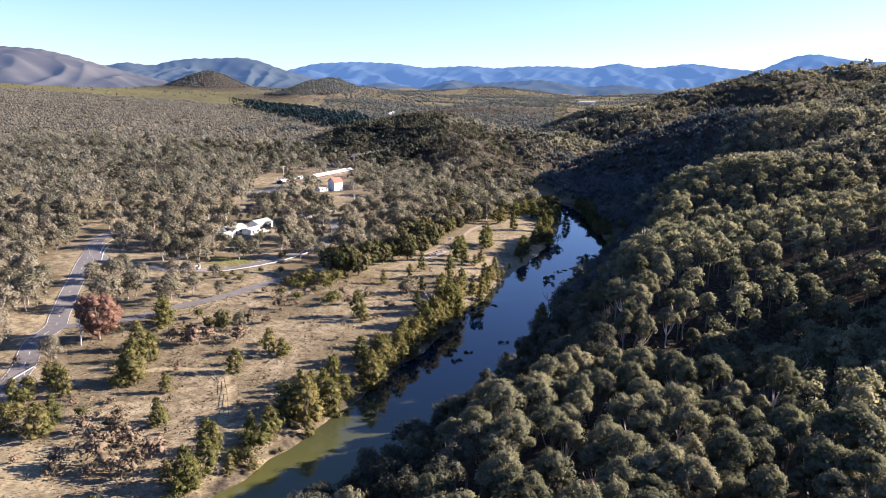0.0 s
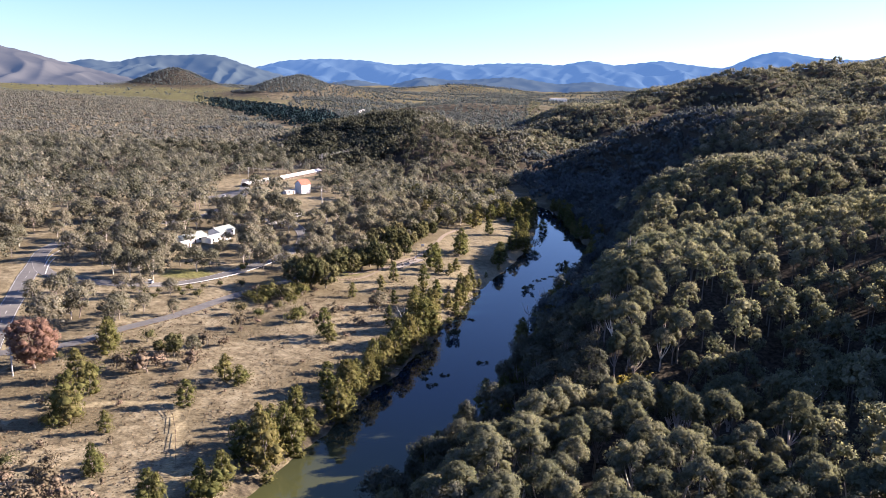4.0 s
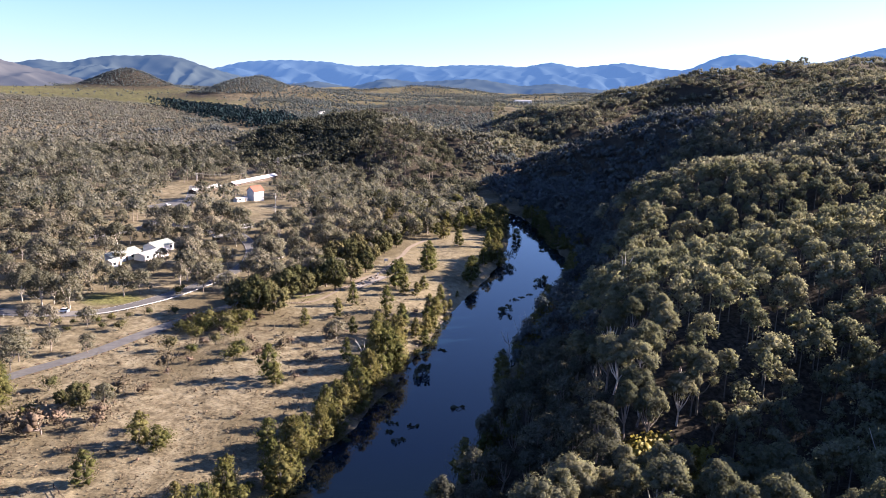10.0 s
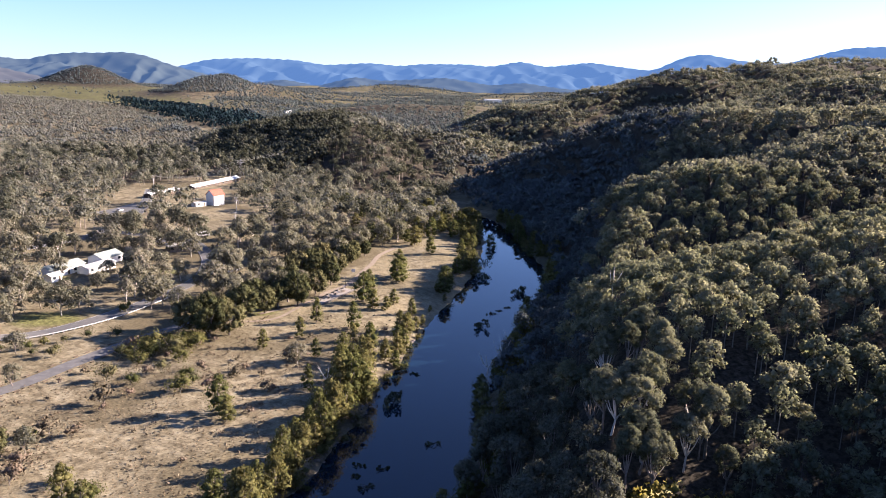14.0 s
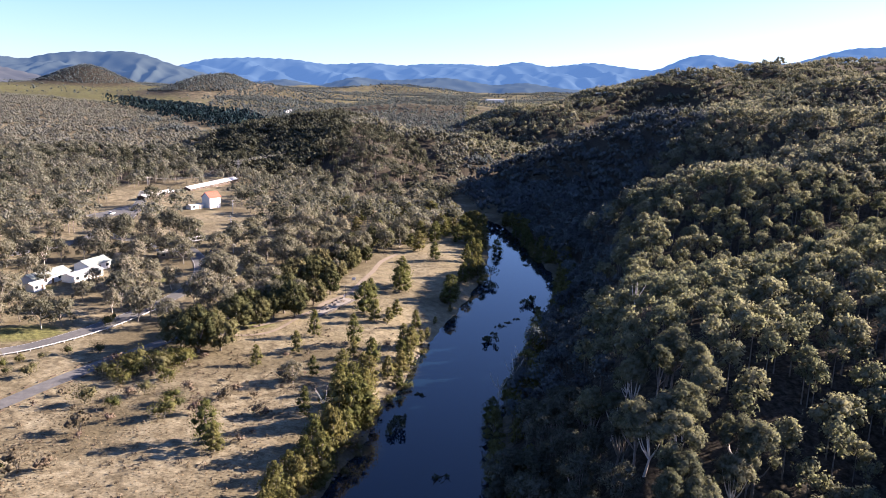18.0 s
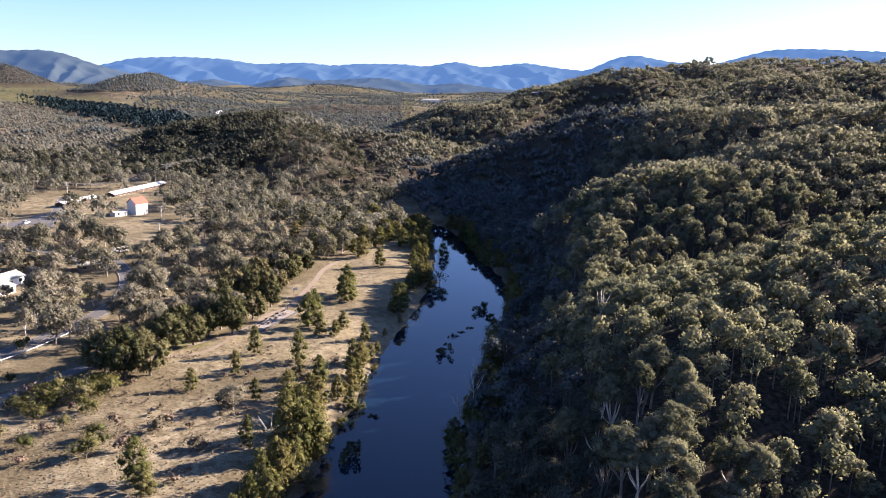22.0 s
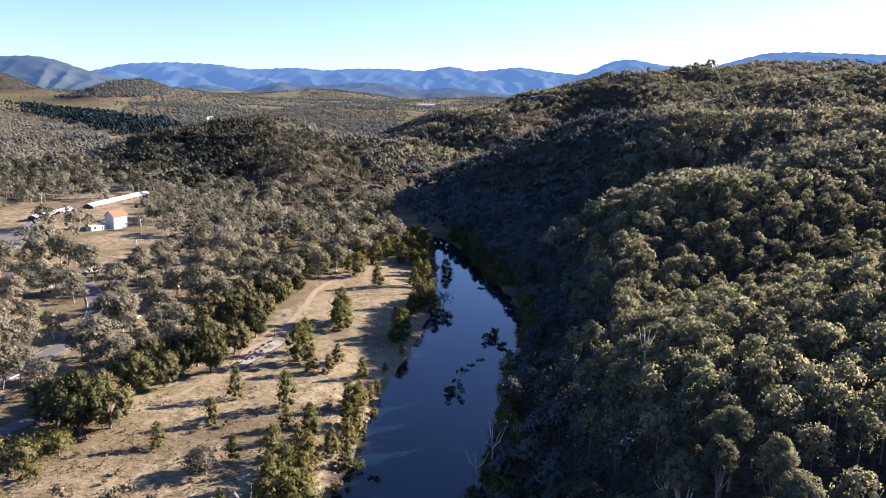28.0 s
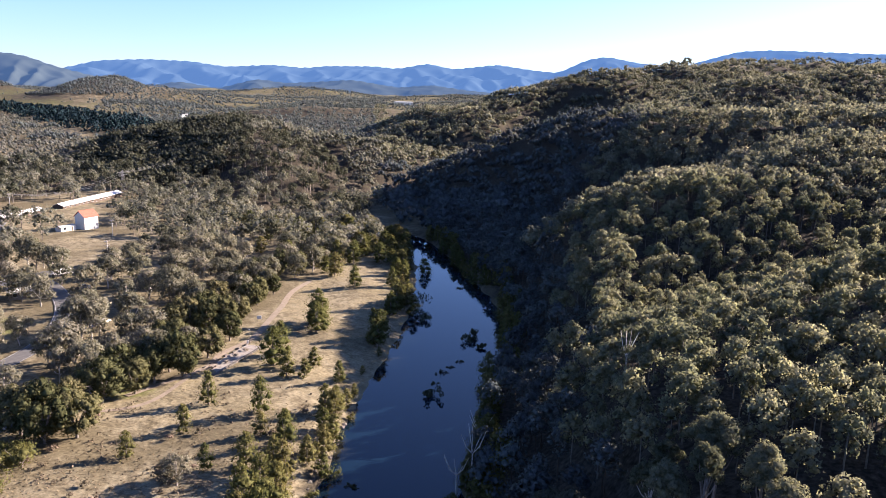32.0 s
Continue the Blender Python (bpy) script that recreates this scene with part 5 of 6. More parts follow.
def painted(parent, p, nrm, off, width, lift, dash=None):
    """Painted lines along a road, each dash a piece."""
    d = np.concatenate([[0], np.cumsum(np.linalg.norm(np.diff(p, axis=0), axis=1))])
    cuts = [(0, d[-1])] if dash is None else [(a, a + dash[0]) for a in np.arange(0, d[-1] - dash[0], dash[0] + dash[1])]
    for a, b in cuts:
        m = max(2, int((b - a) / 3) + 1)
        u = np.linspace(a, b, m)
        q = np.stack([np.interp(u, d, p[:, k]) for k in (0, 1)], 1)
        w = np.stack([np.interp(u, d, nrm[:, k]) for k in (0, 1)], 1)
        l, r_ = q + w * (off - width / 2), q + w * (off + width / 2)
        v = np.vstack([np.column_stack([l, land(l[:, 0], l[:, 1]) + lift]), np.column_stack([r_, land(r_[:, 0], r_[:, 1]) + lift])])
        part("painted_line", mesh_of("painted_line", v, np.array([(i, i + m, i + m + 1, i + 1) for i in range(m - 1)]), M_paint), parent)


road, rp, rn = strip("road_main", MAIN_ROAD, 6.8, M_asphalt, 0.12, "grey two-lane asphalt road through the woodland", "road")
painted(road, rp, rn, 3.1, 0.12, 0.15)
painted(road, rp, rn, -3.1, 0.12, 0.15)
painted(road, rp, rn, 0, 0.12, 0.15, (3, 6))
road, bp, bn = strip("road_branch", BRANCH_ROAD, 6.4, M_asphalt, 0.17, "grey asphalt side road with a guard rail", "road")
painted(road, bp, bn, 2.9, 0.08, 0.2)
painted(road, bp, bn, -2.9, 0.08, 0.2)
for pts in ([(-149, 334), (-152, 343), (-154, 352), (-155, 362)], [(-143, 322), (-149, 338), (-151, 348)]):
    q = spline_points([(*w, 0) for w in pts], 5)[:, :2]
    t = np.gradient(q, axis=0)
    t /= np.linalg.norm(t, axis=1)[:, None]
    painted(road, q, np.stack([t[:, 1], -t[:, 0]], 1), 0, 0.35, 0.26)
strip("road_lower", LOWER_ROAD, 4.6, M_asphalt, 0.15, "narrow grey asphalt access road", "road")
strip("path", WALK_PATH, 2.2, M_gravel, 0.1, "pale gravel walking path by the lawn", "path")
strip("path_arc", [(-34, 334), (-24, 333), (-16, 337), (-11, 345), (-6, 357)], 1.4, M_gravel, 0.1, "pale gravel path round a lawn", "path")
strip("car_park", [(-132, 530), (-124, 550), (-118, 572)], 16, M_asphalt, 0.2, "grey asphalt car park", "car park")
strip("car_park_lower", [(-88, 452), (-78, 462), (-66, 470)], 12, M_asphalt, 0.25, "grey asphalt parking bay by the woodland", "car park")


# ---- boxes and buildings ----
def box_data(name, sx, sy, sz, mat, bevel=0.03, z0=0.0):
    bm = bmesh.new()
    bmesh.ops.create_cube(bm, size=1)
    bmesh.ops.scale(bm, vec=(sx, sy, sz), verts=bm.verts)
    bmesh.ops.translate(bm, vec=(0, 0, sz / 2 + z0), verts=bm.verts)
    if bevel:
        bmesh.ops.bevel(bm, geom=bm.edges[:], offset=min(bevel, sx * 0.3, sy * 0.3, sz * 0.3), segments=1, affect="EDGES")
    me = bpy.data.meshes.new(name)
    bm.to_mesh(me)
    bm.free()
    me.materials.append(mat)
    return me


def put(name, data, parent, x=0, y=0, z=0, rx=0, ry=0, rz=0, label=""):
    ob = part(name, data, parent, label)
    ob.matrix_basis = pose(x, y, z, rx, ry, rz)
    return ob


def gable_wall(name, width, h, rise, thick, mat):
    """An end wall with its gable, standing across y."""
    a = width / 2
    prof = [(-a, 0), (a, 0), (a, h), (0, h + rise), (-a, h)]
    v = [(-thick / 2, p, q) for p, q in prof] + [(thick / 2, p, q) for p, q in prof]
    f = [(0, 1, 2, 3, 4), (9, 8, 7, 6, 5)] + [(i, (i + 1) % 5, (i + 1) % 5 + 5, i + 5)[::-1] for i in range(5)]
    return mesh_of(name, v, f, mat)


def sheet(name, length, run, rise, thick, ribs, mat):
    """A sloped roof panel along x, falling towards +y, with raised ribs."""
    n = max(2, int(length / ribs))
    xs = np.linspace(-length / 2, length / 2, n * 2 + 1)
    v, f = [], []
    for i, x in enumerate(xs):
        lift = 0.05 if i % 2 else 0.0
        v += [(x, 0, rise + lift), (x, run, lift), (x, 0, rise - thick), (x, run, -thick)]
    for i in range(len(xs) - 1):
        a, b = i * 4, i * 4 + 4
        f += [(a, a + 1, b + 1, b), (a + 2, b + 2, b + 3, a + 3), (a + 1, a + 3, b + 3, b + 1)]
    f += [(0, 2, 3, 1), (len(v) - 4, len(v) - 3, len(v) - 1, len(v) - 2)]
    return mesh_of(name, v, f, mat)


def gabled(name, x, y, turn, length, width, h, rise, wall, roof, label, windows=4, sink=0.6, eave=0.5, ribs=1.2):
    """A building with four walls, two roof sheets, framed windows and a door; the ridge runs along its own x."""
    root = empty(name, pose(x, y, float(land(x, y)), 0, 0, turn))
    hw, hl = width / 2, length / 2
    for side in (-1, 1):
        put("wall", box_data("wall", length, 0.2, h + sink, wall, 0.01, -sink), root, 0, side * (hw - 0.1))
        put("end_wall", gable_wall("end_wall", width - 0.42, h, rise * (1 - 0.42 / width), 0.2, wall), root, side * (hl - 0.1), 0, 0)
        r_ = put("roof", sheet("roof", length + 2 * eave, hw + eave, rise * (1 + eave / hw), 0.1, ribs, roof), root, 0, 0, h - rise * eave / hw + 0.12, 0, 0, 0 if side > 0 else 180)
    put("ridge_cap", box_data("ridge_cap", length + 2 * eave, 0.35, 0.12, roof, 0.03), root, 0, 0, h + rise + 0.13)
    for side in (-1, 1):
        for i in range(windows):
            wx = -hl + length * (i + 0.5) / windows
            is_door = side < 0 and i == windows // 2
            name_, ww, wh, wz = ("door", 1.0, 2.05, 0) if is_door else ("window", min(1.5, length / windows * 0.6), 1.2, 0.95)
            fr = put(name_, box_data(name_, ww + 0.16, 0.1, wh + 0.16, M_white, 0.02), root, wx, side * (hw + 0.02), wz)
            put("leaf" if is_door else "pane", box_data("pane", ww, 0.06, wh, M_dark if is_door else M_glass, 0.01), fr, 0, side * 0.04, 0.08)
    return tagged(root, label, "building")


gabled("house", -105, 391, 64, 17, 7.5, 3.0, 1.5, M_white, M_green_roof, "long white house with a grey-green sheet roof", 5)
gabled("house", -94, 411, 64, 12, 7.5, 3.0, 1.6, M_white, M_green_roof, "white house wing with a grey-green sheet roof", 3)
gabled("veranda_hall", -93, 396, 64, 15, 6.0, 2.6, 0.7, M_white, M_metal_roof, "low hall with a pale sheet roof", 4)
gabled("shed", -104, 379, 64, 5, 4, 2.4, 0.8, M_white, M_metal_roof, "small white shed with a sheet roof", 2)
gabled("outbuilding", -70, 436, 20, 8, 6, 2.6, 1.0, M_timber, M_metal_roof, "timber outbuilding with a pale roof", 2)
gabled("picnic_shelter", -22, 462, 30, 8, 6, 2.4, 1.0, M_dark, M_metal_roof, "dark picnic shelter under trees", 2)
gabled("tower_house", -76, 587, 50, 8.8, 7.5, 7.2, 3.0, M_white, M_tile, "tall white building with a red tiled roof", 0, ribs=0.5)
gabled("tower_annex", -85, 579, 50, 9, 4.5, 2.4, 0.6, M_white, M_metal_roof, "low white annex beside a tall building", 2)
LONG = math.degrees(math.atan2(111, 42))
gabled("long_hall", -92, 684, LONG, 70, 7.0, 2.5, 1.4, M_dark, M_white_roof, "very long low hall with a white sheet roof", 14, ribs=2.0)
gabled("long_hall", -117, 618, LONG, 34, 6.0, 2.4, 1.2, M_dark, M_white_roof, "low hall with a white sheet roof", 7, ribs=2.0)
gabled("far_house", 20, 941, 20, 14, 8, 3.2, 1.8, M_white, M_metal_roof, "white farmhouse on a distant hill", 3)
gabled("far_house", 412, 2040, 10, 46, 16, 6, 2, M_white, M_metal_roof, "long pale sheds far down the valley", 6)
gabled("far_house", -94, 1577, 40, 16, 10, 4, 2, M_white, M_metal_roof, "white house far down the valley", 3)


def caravan(x, y, turn):
    root = empty("caravan", pose(x, y, float(land(x, y)) + 0.25, 0, 0, turn))
    put("body", box_data("body", 7.0, 2.4, 2.3, M_car_white, 0.25, 0.5), root)
    put("roof_hatch", box_data("roof_hatch", 0.8, 0.8, 0.15, M_steel, 0.03), root, 0.5, 0, 2.8)
    for wx in (-2, 0.3, 2.2):
        put("window", box_data("window", 1.1, 0.06, 0.7, M_glass, 0.03), root, wx, -1.21, 1.5)
    for sy in (-1, 1):
        put("wheel", wheel_data(), root, -0.3, sy * 1.05, 0.33)
    put("drawbar", box_data("drawbar", 1.4, 0.2, 0.12, M_steel, 0.02), root, 4.1, 0, 0.5)
    return tagged(root, "white caravan parked on asphalt", "caravan")


def wheel_data():
    bm = bmesh.new()
    bmesh.ops.create_cone(bm, cap_ends=True, segments=14, radius1=0.33, radius2=0.33, depth=0.22)
    bmesh.ops.rotate(bm, verts=bm.verts, cent=(0, 0, 0), matrix=Matrix.Rotation(math.pi / 2, 3, "X"))
    bmesh.ops.bevel(bm, geom=bm.edges[:], offset=0.03, segments=1, affect="EDGES")
    me = bpy.data.meshes.new("wheel")
    bm.to_mesh(me)
    bm.free()
    me.materials.append(M_tyre)
    return me


def hull(name, sections, mat):
    """A closed body from cross-sections along x: (x, half width, low z, high z)."""
    v, f = [], []
    for x, w, lo, hi in sections:
        v += [(x, -w, lo), (x, w, lo), (x, w * 0.97, (lo + hi) / 2), (x, w * 0.84, hi), (x, -w * 0.84, hi), (x, -w * 0.97, (lo + hi) / 2)]
    for i in range(len(sections) - 1):
        a, b = i * 6, i * 6 + 6
        f += [(a + k, a + (k + 1) % 6, b + (k + 1) % 6, b + k) for k in range(6)]
    f += [tuple(range(5, -1, -1)), tuple(range(len(v) - 6, len(v)))]
    return mesh_of(name, v, f, mat)


def car(x, y, turn, paint, label, lift=0.2):
    root = empty("car", pose(x, y, float(land(x, y)) + lift, 0, 0, turn))
    put("body", hull("body", [(-2.2, 0.78, 0.35, 0.85), (-2.1, 0.85, 0.28, 0.98), (-0.8, 0.88, 0.25, 1.0), (0.9, 0.88, 0.25, 0.95), (2.0, 0.85, 0.28, 0.82), (2.25, 0.72, 0.38, 0.68)], paint), root)
    put("cabin", hull("cabin", [(-2.0, 0.72, 0.97, 1.02), (-1.5, 0.76, 0.96, 1.42), (0.1, 0.76, 0.95, 1.46), (0.95, 0.74, 0.93, 0.98)], M_glass), root)
    put("roof", box_data("roof", 1.5, 1.2, 0.05, paint, 0.02), root, -0.7, 0, 1.44)
    for wx in (-1.35, 1.35):
        for sy in (-1, 1):
            put("wheel", wheel_data(), root, wx, sy * 0.78, 0.33)
    for sy in (-1, 1):
        put("headlight", box_data("headlight", 0.08, 0.3, 0.14, M_white, 0.02), root, 2.2, sy * 0.5, 0.6)
    return tagged(root, label, "car")


caravan(-63, 466, 25)
car(-100, 315.6, 178, M_car_white, "white car on the side road", 0.22)
car(-83, 457, 40, M_car_white, "white car parked in the bay", 0.3)
car(-79, 460, 40, M_car_blue, "dark blue car parked in the bay", 0.3)
car(-40, 399, 60, M_car_blue, "dark blue car parked under trees")
car(-37, 403, 60, M_car_white, "white car parked under trees")
car(-43, 395, 60, M_car_blue, "dark car parked under trees")
car(-51, 446, 30, M_car_blue, "dark car parked by the side road")
car(-124, 541, 70, M_car_white, "white car on the upper car park", 0.25)


# ---- poles, rails, fences ----
def lathe(name, pts, sides, mat):
    v, f = [], []
    for rad, z in pts:
        v += [(rad * math.cos(a), rad * math.sin(a), z) for a in np.arange(sides) * 2 * math.pi / sides]
    for i in range(len(pts) - 1):
        f += [(i * sides + k, i * sides + (k + 1) % sides, (i + 1) * sides + (k + 1) % sides, (i + 1) * sides + k) for k in range(sides)]
    f += [tuple(range(sides - 1, -1, -1)), tuple(range(len(v) - sides, len(v)))]
    return mesh_of(name, v, f, mat)


def power_pole(x, y, h, turn, label):
    root = empty("power_pole", pose(x, y, float(land(x, y)), 0, 0, turn))
    put("post", lathe("post", [(0.2, -0.6), (0.18, h * 0.5), (0.14, h)], 8, M_pole), root)
    for z in (h - 0.5, h - 2.3):
        arm = put("crossarm", box_data("crossarm", 2.2, 0.14, 0.16, M_pole, 0.02), root, 0, 0.18, z)
        for k in (-0.95, -0.4, 0.4, 0.95):
            put("insulator", lathe("insulator", [(0.04, 0), (0.08, 0.06), (0.05, 0.12), (0.08, 0.18), (0.03, 0.24)], 6, M_steel), arm, k, 0, 0.16)
    put("transformer", lathe("transformer", [(0.25, 0), (0.28, 0.05), (0.28, 0.75), (0.2, 0.85)], 8, M_steel), root, 0, -0.42, h - 3.6)
    return tagged(root, label, "power pole")


power_pole(-104, 220.5, 8.6, 80, "pale timber power pole with two crossarms on bare earth")
power_pole(-59, 562, 8.5, 20, "timber power pole in dry grass")
power_pole(-51, 498, 8.5, 20, "timber power pole in dry grass by a track")


def pylon(x, y, h, turn):
    root = empty("pylon", pose(x, y, float(land(x, y)), 0, 0, turn))
    for sx in (-1, 1):
        for sy in (-1, 1):
            v, f = tube((sx * h * 0.1, sy * h * 0.1, -0.5), (sx * h * 0.02, sy * h * 0.02, h), 0.16, 0.1, 4)
            part("leg", mesh_of("leg", v, f, M_lattice), root)
    for k in range(6):
        z0, z1 = h * k / 6, h * (k + 1) / 6
        w0, w1 = h * (0.1 - 0.08 * k / 6), h * (0.1 - 0.08 * (k + 1) / 6)
        for sy in (-1, 1):
            v, f = tube((-w0, sy * w0, z0), (w1, sy * w1, z1), 0.07, 0.07, 4)
            part("brace", mesh_of("brace", v, f, M_lattice), root)
            v, f = tube((sy * w0, w0, z0), (sy * w1, -w1, z1), 0.07, 0.07, 4)
            part("brace", mesh_of("brace", v, f, M_lattice), root)
    for z in (0.78, 0.9):
        put("crossarm", box_data("crossarm", h * 0.45, 0.25, 0.25, M_lattice, 0.03), root, 0, 0, h * z)
    return tagged(root, "grey steel lattice pylon on the wooded slope", "pylon")


PYLONS = [(-78, 735, 16), (55, 945, 16)]
for x, y, h in PYLONS:
    pylon(x, y, h, 40)


def cable(a, b, sag, rad=0.035):
    """A hanging wire."""
    a, b = Vector(a), Vector(b)
    cu = bpy.data.curves.new("wire", "CURVE")
    cu.dimensions = "3D"
    cu.bevel_depth = rad
    cu.bevel_resolution = 0
    sp = cu.splines.new("POLY")
    sp.points.add(16)
    for i in range(17):
        u = i / 16
        p = a.lerp(b, u)
        sp.points[i].co = (p.x, p.y, p.z - sag * 4 * u * (1 - u), 1)
    cu.materials.append(M_wire)
    return tagged(new("power_line", cu), "thin steel power line between pylons", "power line", "wires")


power_pole(-128, 640, 10, 30, "timber power pole behind a long hall")
for (x0, y0, h0), (x1, y1, h1) in (((-128, 640, 11), PYLONS[0]), PYLONS):
    for k in (-4.5, 0, 4.5):
        cable((x0 + k * 0.7, y0 - k * 0.7, float(land(x0, y0)) + h0 * 0.9), (x1 + k * 0.7, y1 - k * 0.7, float(land(x1, y1)) + h1 * 0.9), 6)

# guard rail on the river side of the side road
rail = empty("guard_rail", Matrix.Identity(4))
d = np.concatenate([[0], np.cumsum(np.linalg.norm(np.diff(bp, axis=0), axis=1))])
post_data = box_data("post", 0.16, 0.16, 0.95, M_rail, 0.02)
for a in np.arange(42, 132, 3.0):
    q = [np.interp(a, d, (bp + bn * 3.9)[:, k]) for k in (0, 1)]
    e = [np.interp(a + 3.0, d, (bp + bn * 3.9)[:, k]) for k in (0, 1)]
    z = float(land(*q))
    put("post", post_data, rail, q[0], q[1], z - 0.1)
    span = math.hypot(e[0] - q[0], e[1] - q[1])
    put("beam", box_data("beam", span - 0.15, 0.1, 0.28, M_rail, 0.04), rail, (q[0] + e[0]) / 2, (q[1] + e[1]) / 2, (z + float(land(*e))) / 2 + 0.5, 0, 0, math.degrees(math.atan2(e[1] - q[1], e[0] - q[0])))
tagged(rail, "white guard rail along the side road", "guard rail")

# log barriers by the lower road
low = spline_points([(*q, 0) for q in LOWER_ROAD], 6)[:, :2]
lt = np.gradient(low, axis=0)
lt /= np.linalg.norm(lt, axis=1)[:, None]
ld = np.concatenate([[0], np.cumsum(np.linalg.norm(np.diff(low, axis=0), axis=1))])
log_data = lathe("log", [(0.13, -0.75), (0.16, -0.7), (0.15, 0.7), (0.12, 0.75)], 8, M_dark)
for off in (-3.2, 3.2):
    for a in np.arange(28, 100, 4.0):
        q = [np.interp(a, ld, low[:, k]) for k in (0, 1)]
        t = [np.interp(a, ld, lt[:, k]) for k in (0, 1)]
        x, y = q[0] + t[1] * off, q[1] - t[0] * off
        ob = new("barrier_log", log_data)
        ob.matrix_basis = pose(x, y, float(land(x, y)) + 0.2, 90, 0, math.degrees(math.atan2(t[1], t[0])) + 90)
        tagged(ob, "dark timber barrier log beside the access road", "log", "barrier logs")

# fence by the sandy track
fence = empty("fence", Matrix.Identity(4))
fp = np.array([(-58, 204), (-54, 199), (-51, 191), (-48.5, 183), (-46, 175)])
for a, b in zip(fp[:-1], fp[1:]):
    for u in (0, 0.5):
        q = a + (b - a) * u
        put("fence_post", box_data("fence_post", 0.14, 0.14, 1.2, M_dark, 0.02), fence, q[0], q[1], float(land(*q)) - 0.2)
    c = (a + b) / 2
    for h in (0.45, 0.85):
        put("fence_rail", box_data("fence_rail", float(np.linalg.norm(b - a)), 0.06, 0.1, M_dark, 0.01), fence, c[0], c[1], float(land(*c)) + h, 0, 0, math.degrees(math.atan2(b[1] - a[1], b[0] - a[0])))
tagged(fence, "low dark timber fence beside the sandy track", "fence")

# boom gate by the road
gate = empty("boom_gate", pose(-108.5, 197, float(land(-108.5, 197)), 0, 0, 85))
put("boom", box_data("boom", 11, 0.14, 0.14, M_rail, 0.03), gate, 0, 0, 0.95)
for k in (-5, 0, 5):
    put("post", box_data("post", 0.18, 0.18, 1.1, M_rail, 0.02, -0.1), gate, k, 0.16, 0)
tagged(gate, "white boom gate across a track", "gate")

# sign boards
def sign(x, y, w, h, top, turn, label):
    root = empty("sign", pose(x, y, float(land(x, y)), 0, 0, turn))
    for k in (-1, 1):
        put("post", box_data("post", 0.1, 0.1, top + 0.3, M_timber, 0.01, -0.3), root, k * w * 0.4, 0.08, 0)
    put("board", box_data("board", w, 0.05, h, M_white, 0.02), root, 0, 0, top - h)
    return tagged(root, label, "sign")


sign(12.5, 400.5, 1.6, 1.2, 2.2, 5, "white notice board at the foot of a tree")
sign(8.5, 378, 0.6, 0.9, 1.6, 10, "white notice board by the paved terrace")
stake = empty("lamp_post", pose(9, 379.5, float(land(9, 379.5))))
put("post", lathe("post", [(0.09, -0.3), (0.08, 3.2), (0.06, 4.6)], 8, M_dark), stake)
put("head", lathe("head", [(0.1, 0), (0.16, 0.1), (0.14, 0.3), (0.04, 0.36)], 8, M_steel), stake, 0, 0, 4.55)
tagged(stake, "dark lamp post by the paved terrace", "lamp post")

# paved terrace with low stone walls by the path
rt = np.random.default_rng(77)
terrace = empty("terrace", pose(3.5, 366, float(land(3.5, 366)) + 0.02, 0, 0, 58))
put("slab", box_data("slab", 26, 5.0, 0.5, M_paving, 0.08, -0.3), terrace)
block = box_data("block", 1.3, 0.7, 0.55, M_stone, 0.1)
for k in range(22):
    put("block", block, terrace, -12.5 + k * 1.19, -2.9 + rt.uniform(-0.15, 0.15), -0.1, 0, 0, rt.uniform(-7, 7))
    if k % 3 == 0:
        put("block", block, terrace, -12.5 + k * 1.19, 2.7 + rt.uniform(-0.3, 0.3), 0.0, 0, 0, rt.uniform(-20, 20))
tagged(terrace, "pale paved terrace edged with stone blocks", "terrace")
for k, (u, w) in enumerate(((-8, 0.4), (-3, -0.5), (3, 0.3), (8, -0.2))):
    c, s_ = math.cos(radians(58)), math.sin(radians(58))
    x, y = 3.5 + c * u - s_ * w, 366 + s_ * u + c * w
    tb = empty("picnic_table", pose(x, y, float(land(3.5, 366)) + 0.22, 0, 0, 58 + 20 * k))
    for j in (-0.28, 0, 0.28):
        put("plank", box_data("plank", 1.9, 0.25, 0.05, M_timber, 0.01), tb, 0, j, 0.72)
    for j in (-0.75, 0.75):
        put("bench", box_data("bench", 1.9, 0.28, 0.05, M_timber, 0.01), tb, 0, j, 0.42)
        put("leg", box_data("leg", 0.12, 1.6, 0.08, M_timber, 0.01), tb, j, 0, 0.36)
        put("trestle", box_data("trestle", 0.1, 0.5, 0.74, M_timber, 0.01), tb, j, 0, 0)
    tagged(tb, "weathered timber picnic table on the terrace", "picnic table", "picnic tables")

# ---- river edge and water ----
def rock_data(rr):
    bm = bmesh.new()
    bmesh.ops.create_icosphere(bm, subdivisions=1, radius=1)
    for v in bm.verts:
        v.co *= rr.uniform(0.75, 1.2)
        v.co.z *= 0.6
    me = bpy.data.meshes.new("rock")
    bm.to_mesh(me)
    bm.free()
    me.materials.append(M_stone)
    return me


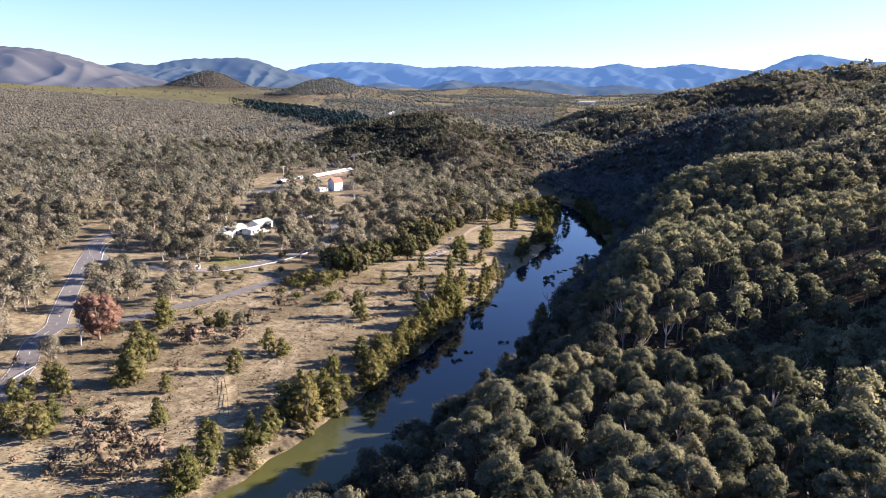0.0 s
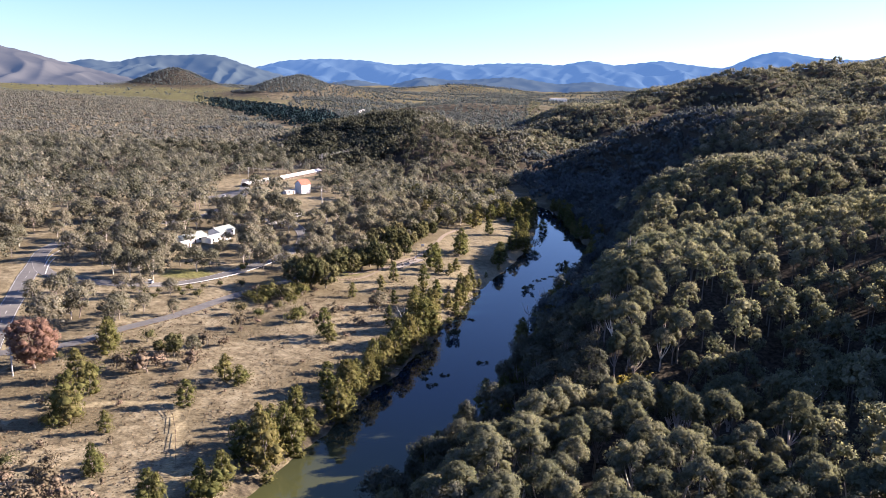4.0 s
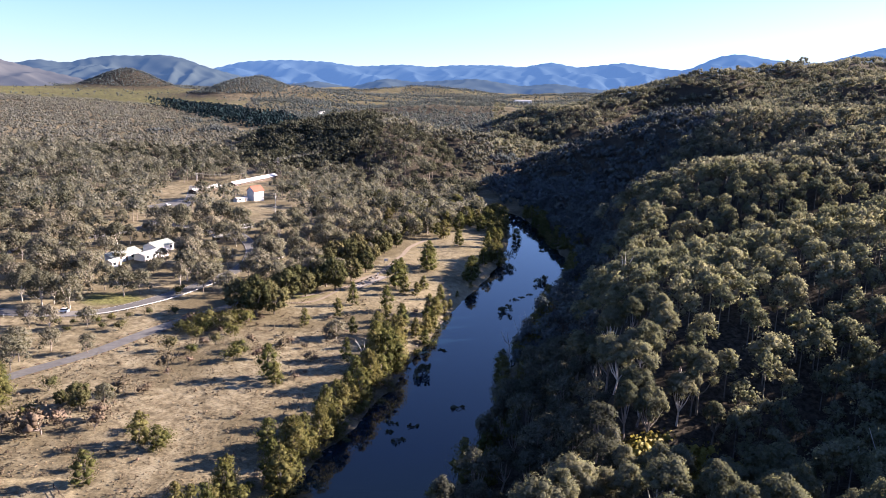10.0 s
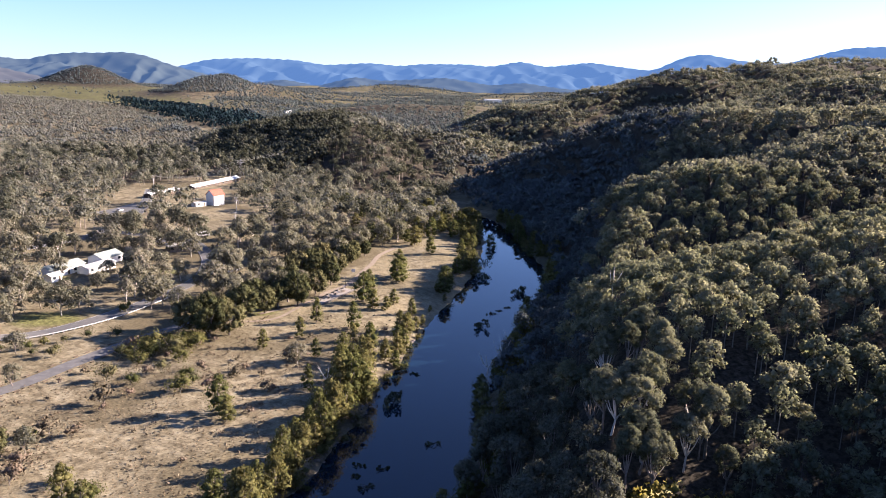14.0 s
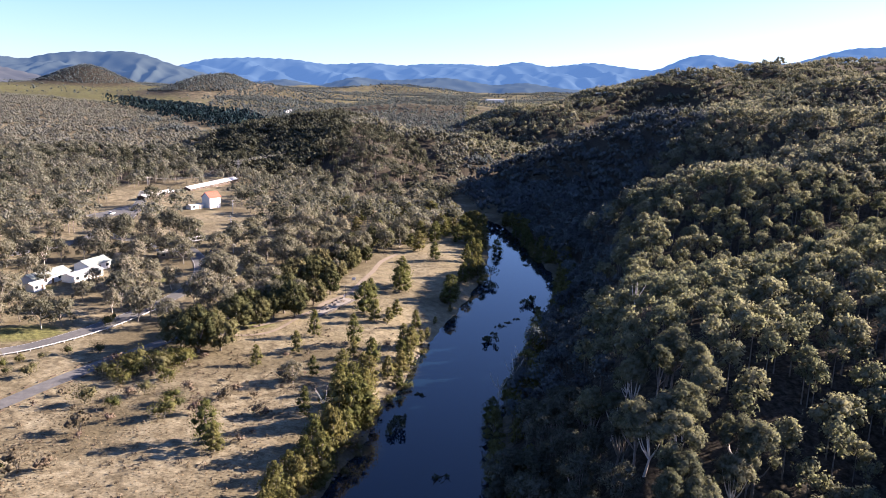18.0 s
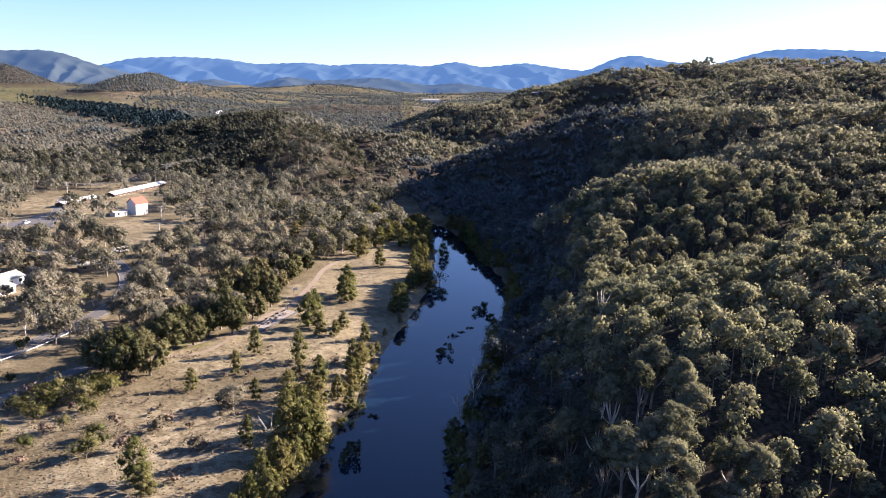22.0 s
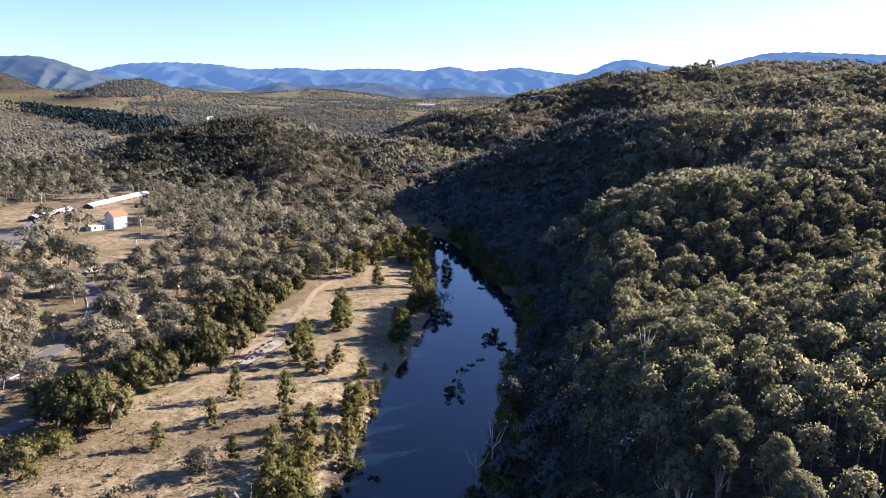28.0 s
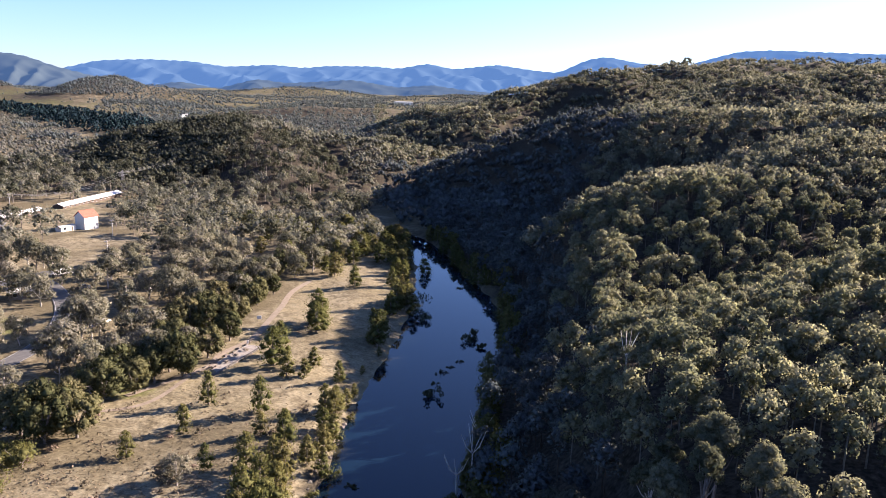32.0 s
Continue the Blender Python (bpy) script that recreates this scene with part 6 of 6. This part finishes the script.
ROCKS = [rock_data(rt) for k in range(6)]
for k in range(150):
    i = int(rt.integers(20, len(RIV) - 40))
    p = RIV[i]
    while not 200 < p[1] < 330:
        i = int(rt.integers(12, len(RIV) - 30))
        p = RIV[i]
    a, b = RIV[i - 1], RIV[i + 1]
    nrm = np.array([b[1] - a[1], -(b[0] - a[0])]) / math.hypot(b[0] - a[0], b[1] - a[1])
    q = p[:2] - nrm * (p[2] + rt.uniform(-1.0, 1.8)) + rt.uniform(-4, 4) * np.array([-nrm[1], nrm[0]])
    sz = rt.uniform(0.25, 0.75)
    ob = new("river_rock", ROCKS[int(rt.integers(6))])
    ob.matrix_basis = pose(q[0], q[1], max(-0.15, float(land(*q)) - 0.1) + 0.1 * sz, 0, 0, rt.uniform(0, 360)) @ Matrix.Diagonal((sz, sz, sz, 1))
    tagged(ob, "rounded grey-brown rock at the water's edge", "rock", "rocks at the bank")


def snag(x, y, size, label):
    """Half-sunken branches and weed, joined to one low tangle."""
    root = empty("snag", pose(x, y, 0, 0, 0, rt.uniform(0, 360)))
    for k in range(5):
        a = rt.uniform(0, 6.28)
        ln = size * rt.uniform(0.4, 1.0)
        o = rt.uniform(-0.4, 0.4, 2) * size
        v, f = tube((o[0] - math.cos(a) * ln / 2, o[1] - math.sin(a) * ln / 2, -0.15), (o[0] + math.cos(a) * ln / 2, o[1] + math.sin(a) * ln / 2, rt.uniform(0.05, 0.5)), 0.14, 0.05, 6)
        part("branch", mesh_of("branch", v, f, M_snag), root)
    c = np.column_stack([rt.uniform(-0.5, 0.5, (7, 2)) * size, np.full(7, 0.02)])
    v = leaf_cards(rt, c, np.full(7, size * 0.13), 16, 0.22, up=0.6)[0]
    tagged(part("weed", mesh_of("weed", v, card_faces(v), M_reed), root), kind="stuff")
    return tagged(root, label, "driftwood", "snags in the river")


SNAGS = [(29, 293, 2.6), (29, 247, 4.5), (12, 229, 3.5), (11, 239, 2.5), (16, 237, 2.5), (10, 234, 2), (23, 279, 3), (73, 361, 2.4), (65, 353, 3.5), (99, 449, 3), (103, 440, 2.5), (102, 425, 2.5), (69, 357, 2), (61, 345, 2)]
for x, y, size in SNAGS:
    snag(x, y, size, "dark half-sunken branches and weed in still water")


def reed_clump(x, y, w, h, label):
    root = empty("reed_clump", pose(x, y, -0.1))
    n = 9
    c = np.column_stack([rt.uniform(-0.5, 0.5, (n, 2)) * w, rt.uniform(0.2, 0.75, n) * h])
    v = leaf_cards(rt, c, np.full(n, h * 0.28), 34, 0.24, up=0.3, stretch=1.8)[0]
    part("foliage", mesh_of("foliage", v, card_faces(v), M_reed), root)
    tv, tf = branching((0, 0, -0.5), (0, 0, h * 0.2), 0.14, 0.1, [[(p, 0.03)] for p in c[:6]], 5)
    part("stems", mesh_of("stems", tv, tf, M_snag), root)
    return tagged(root, label, "reeds", "bushes in the water")


for x, y, w, h in ((57.6, 335.5, 4.5, 2.6), (81.4, 379.7, 4.5, 3.0), (86, 384, 3.5, 2.4), (72.8, 406, 5, 3.2), (76, 424, 6, 6.0), (21, 272, 3.5, 3.5), (84, 372, 2.5, 1.6)):
    reed_clump(x, y, w, h, "dark bush standing in the river")
plant("she_oak", OAKS[1], 19, 270, 20, 0.42, "small she-oak standing in the shallows", "tree", "she-oaks by the river")
for x, y, h in ((12, 183, 8.5), (8, 182, 7.5), (-1, 163, 7), (-5, 150, 8), (-11, 147, 6.5), (2, 168, 7)):
    plant("she_oak", OAKS[int(rt.integers(6))], x, y, rt.uniform(0, 360), h / 10, "pale olive she-oak at the foot of the hill", "tree", "she-oaks by the river")


def dead_tree(x, y, h, turn):
    rr = np.random.default_rng(int(abs(x * 7 + y)))
    root = empty("dead_tree", pose(x, y, float(land(x, y)), 0, 0, turn))
    limbs = []
    for k in range(5):
        a = rr.uniform(0, 6.28)
        p = np.array([math.cos(a) * h * 0.14, math.sin(a) * h * 0.14, h * rr.uniform(0.55, 0.7)])
        limbs.append([(p, h * 0.008), (p + (math.cos(a) * h * 0.12, math.sin(a) * h * 0.12, h * rr.uniform(0.15, 0.32)), h * 0.003)])
    v, f = branching((0, 0, -0.5), (0, 0, h * 0.45), h * 0.018, h * 0.012, limbs)
    part("trunk", mesh_of("trunk", v, f, M_dead, smooth=True), root)
    return tagged(root, "bare bleached dead tree with forked limbs", "dead tree", "dead trees")


for x, y, h in ((84.3, 279.4, 13), (3, 274, 9), (3, 161, 9), (95, 176, 12), (102, 182, 12), (50, 285, 11), (55, 290, 12), (60, 300, 11), (118, 190, 12)):
    dead_tree(x, y, h, x * 7)
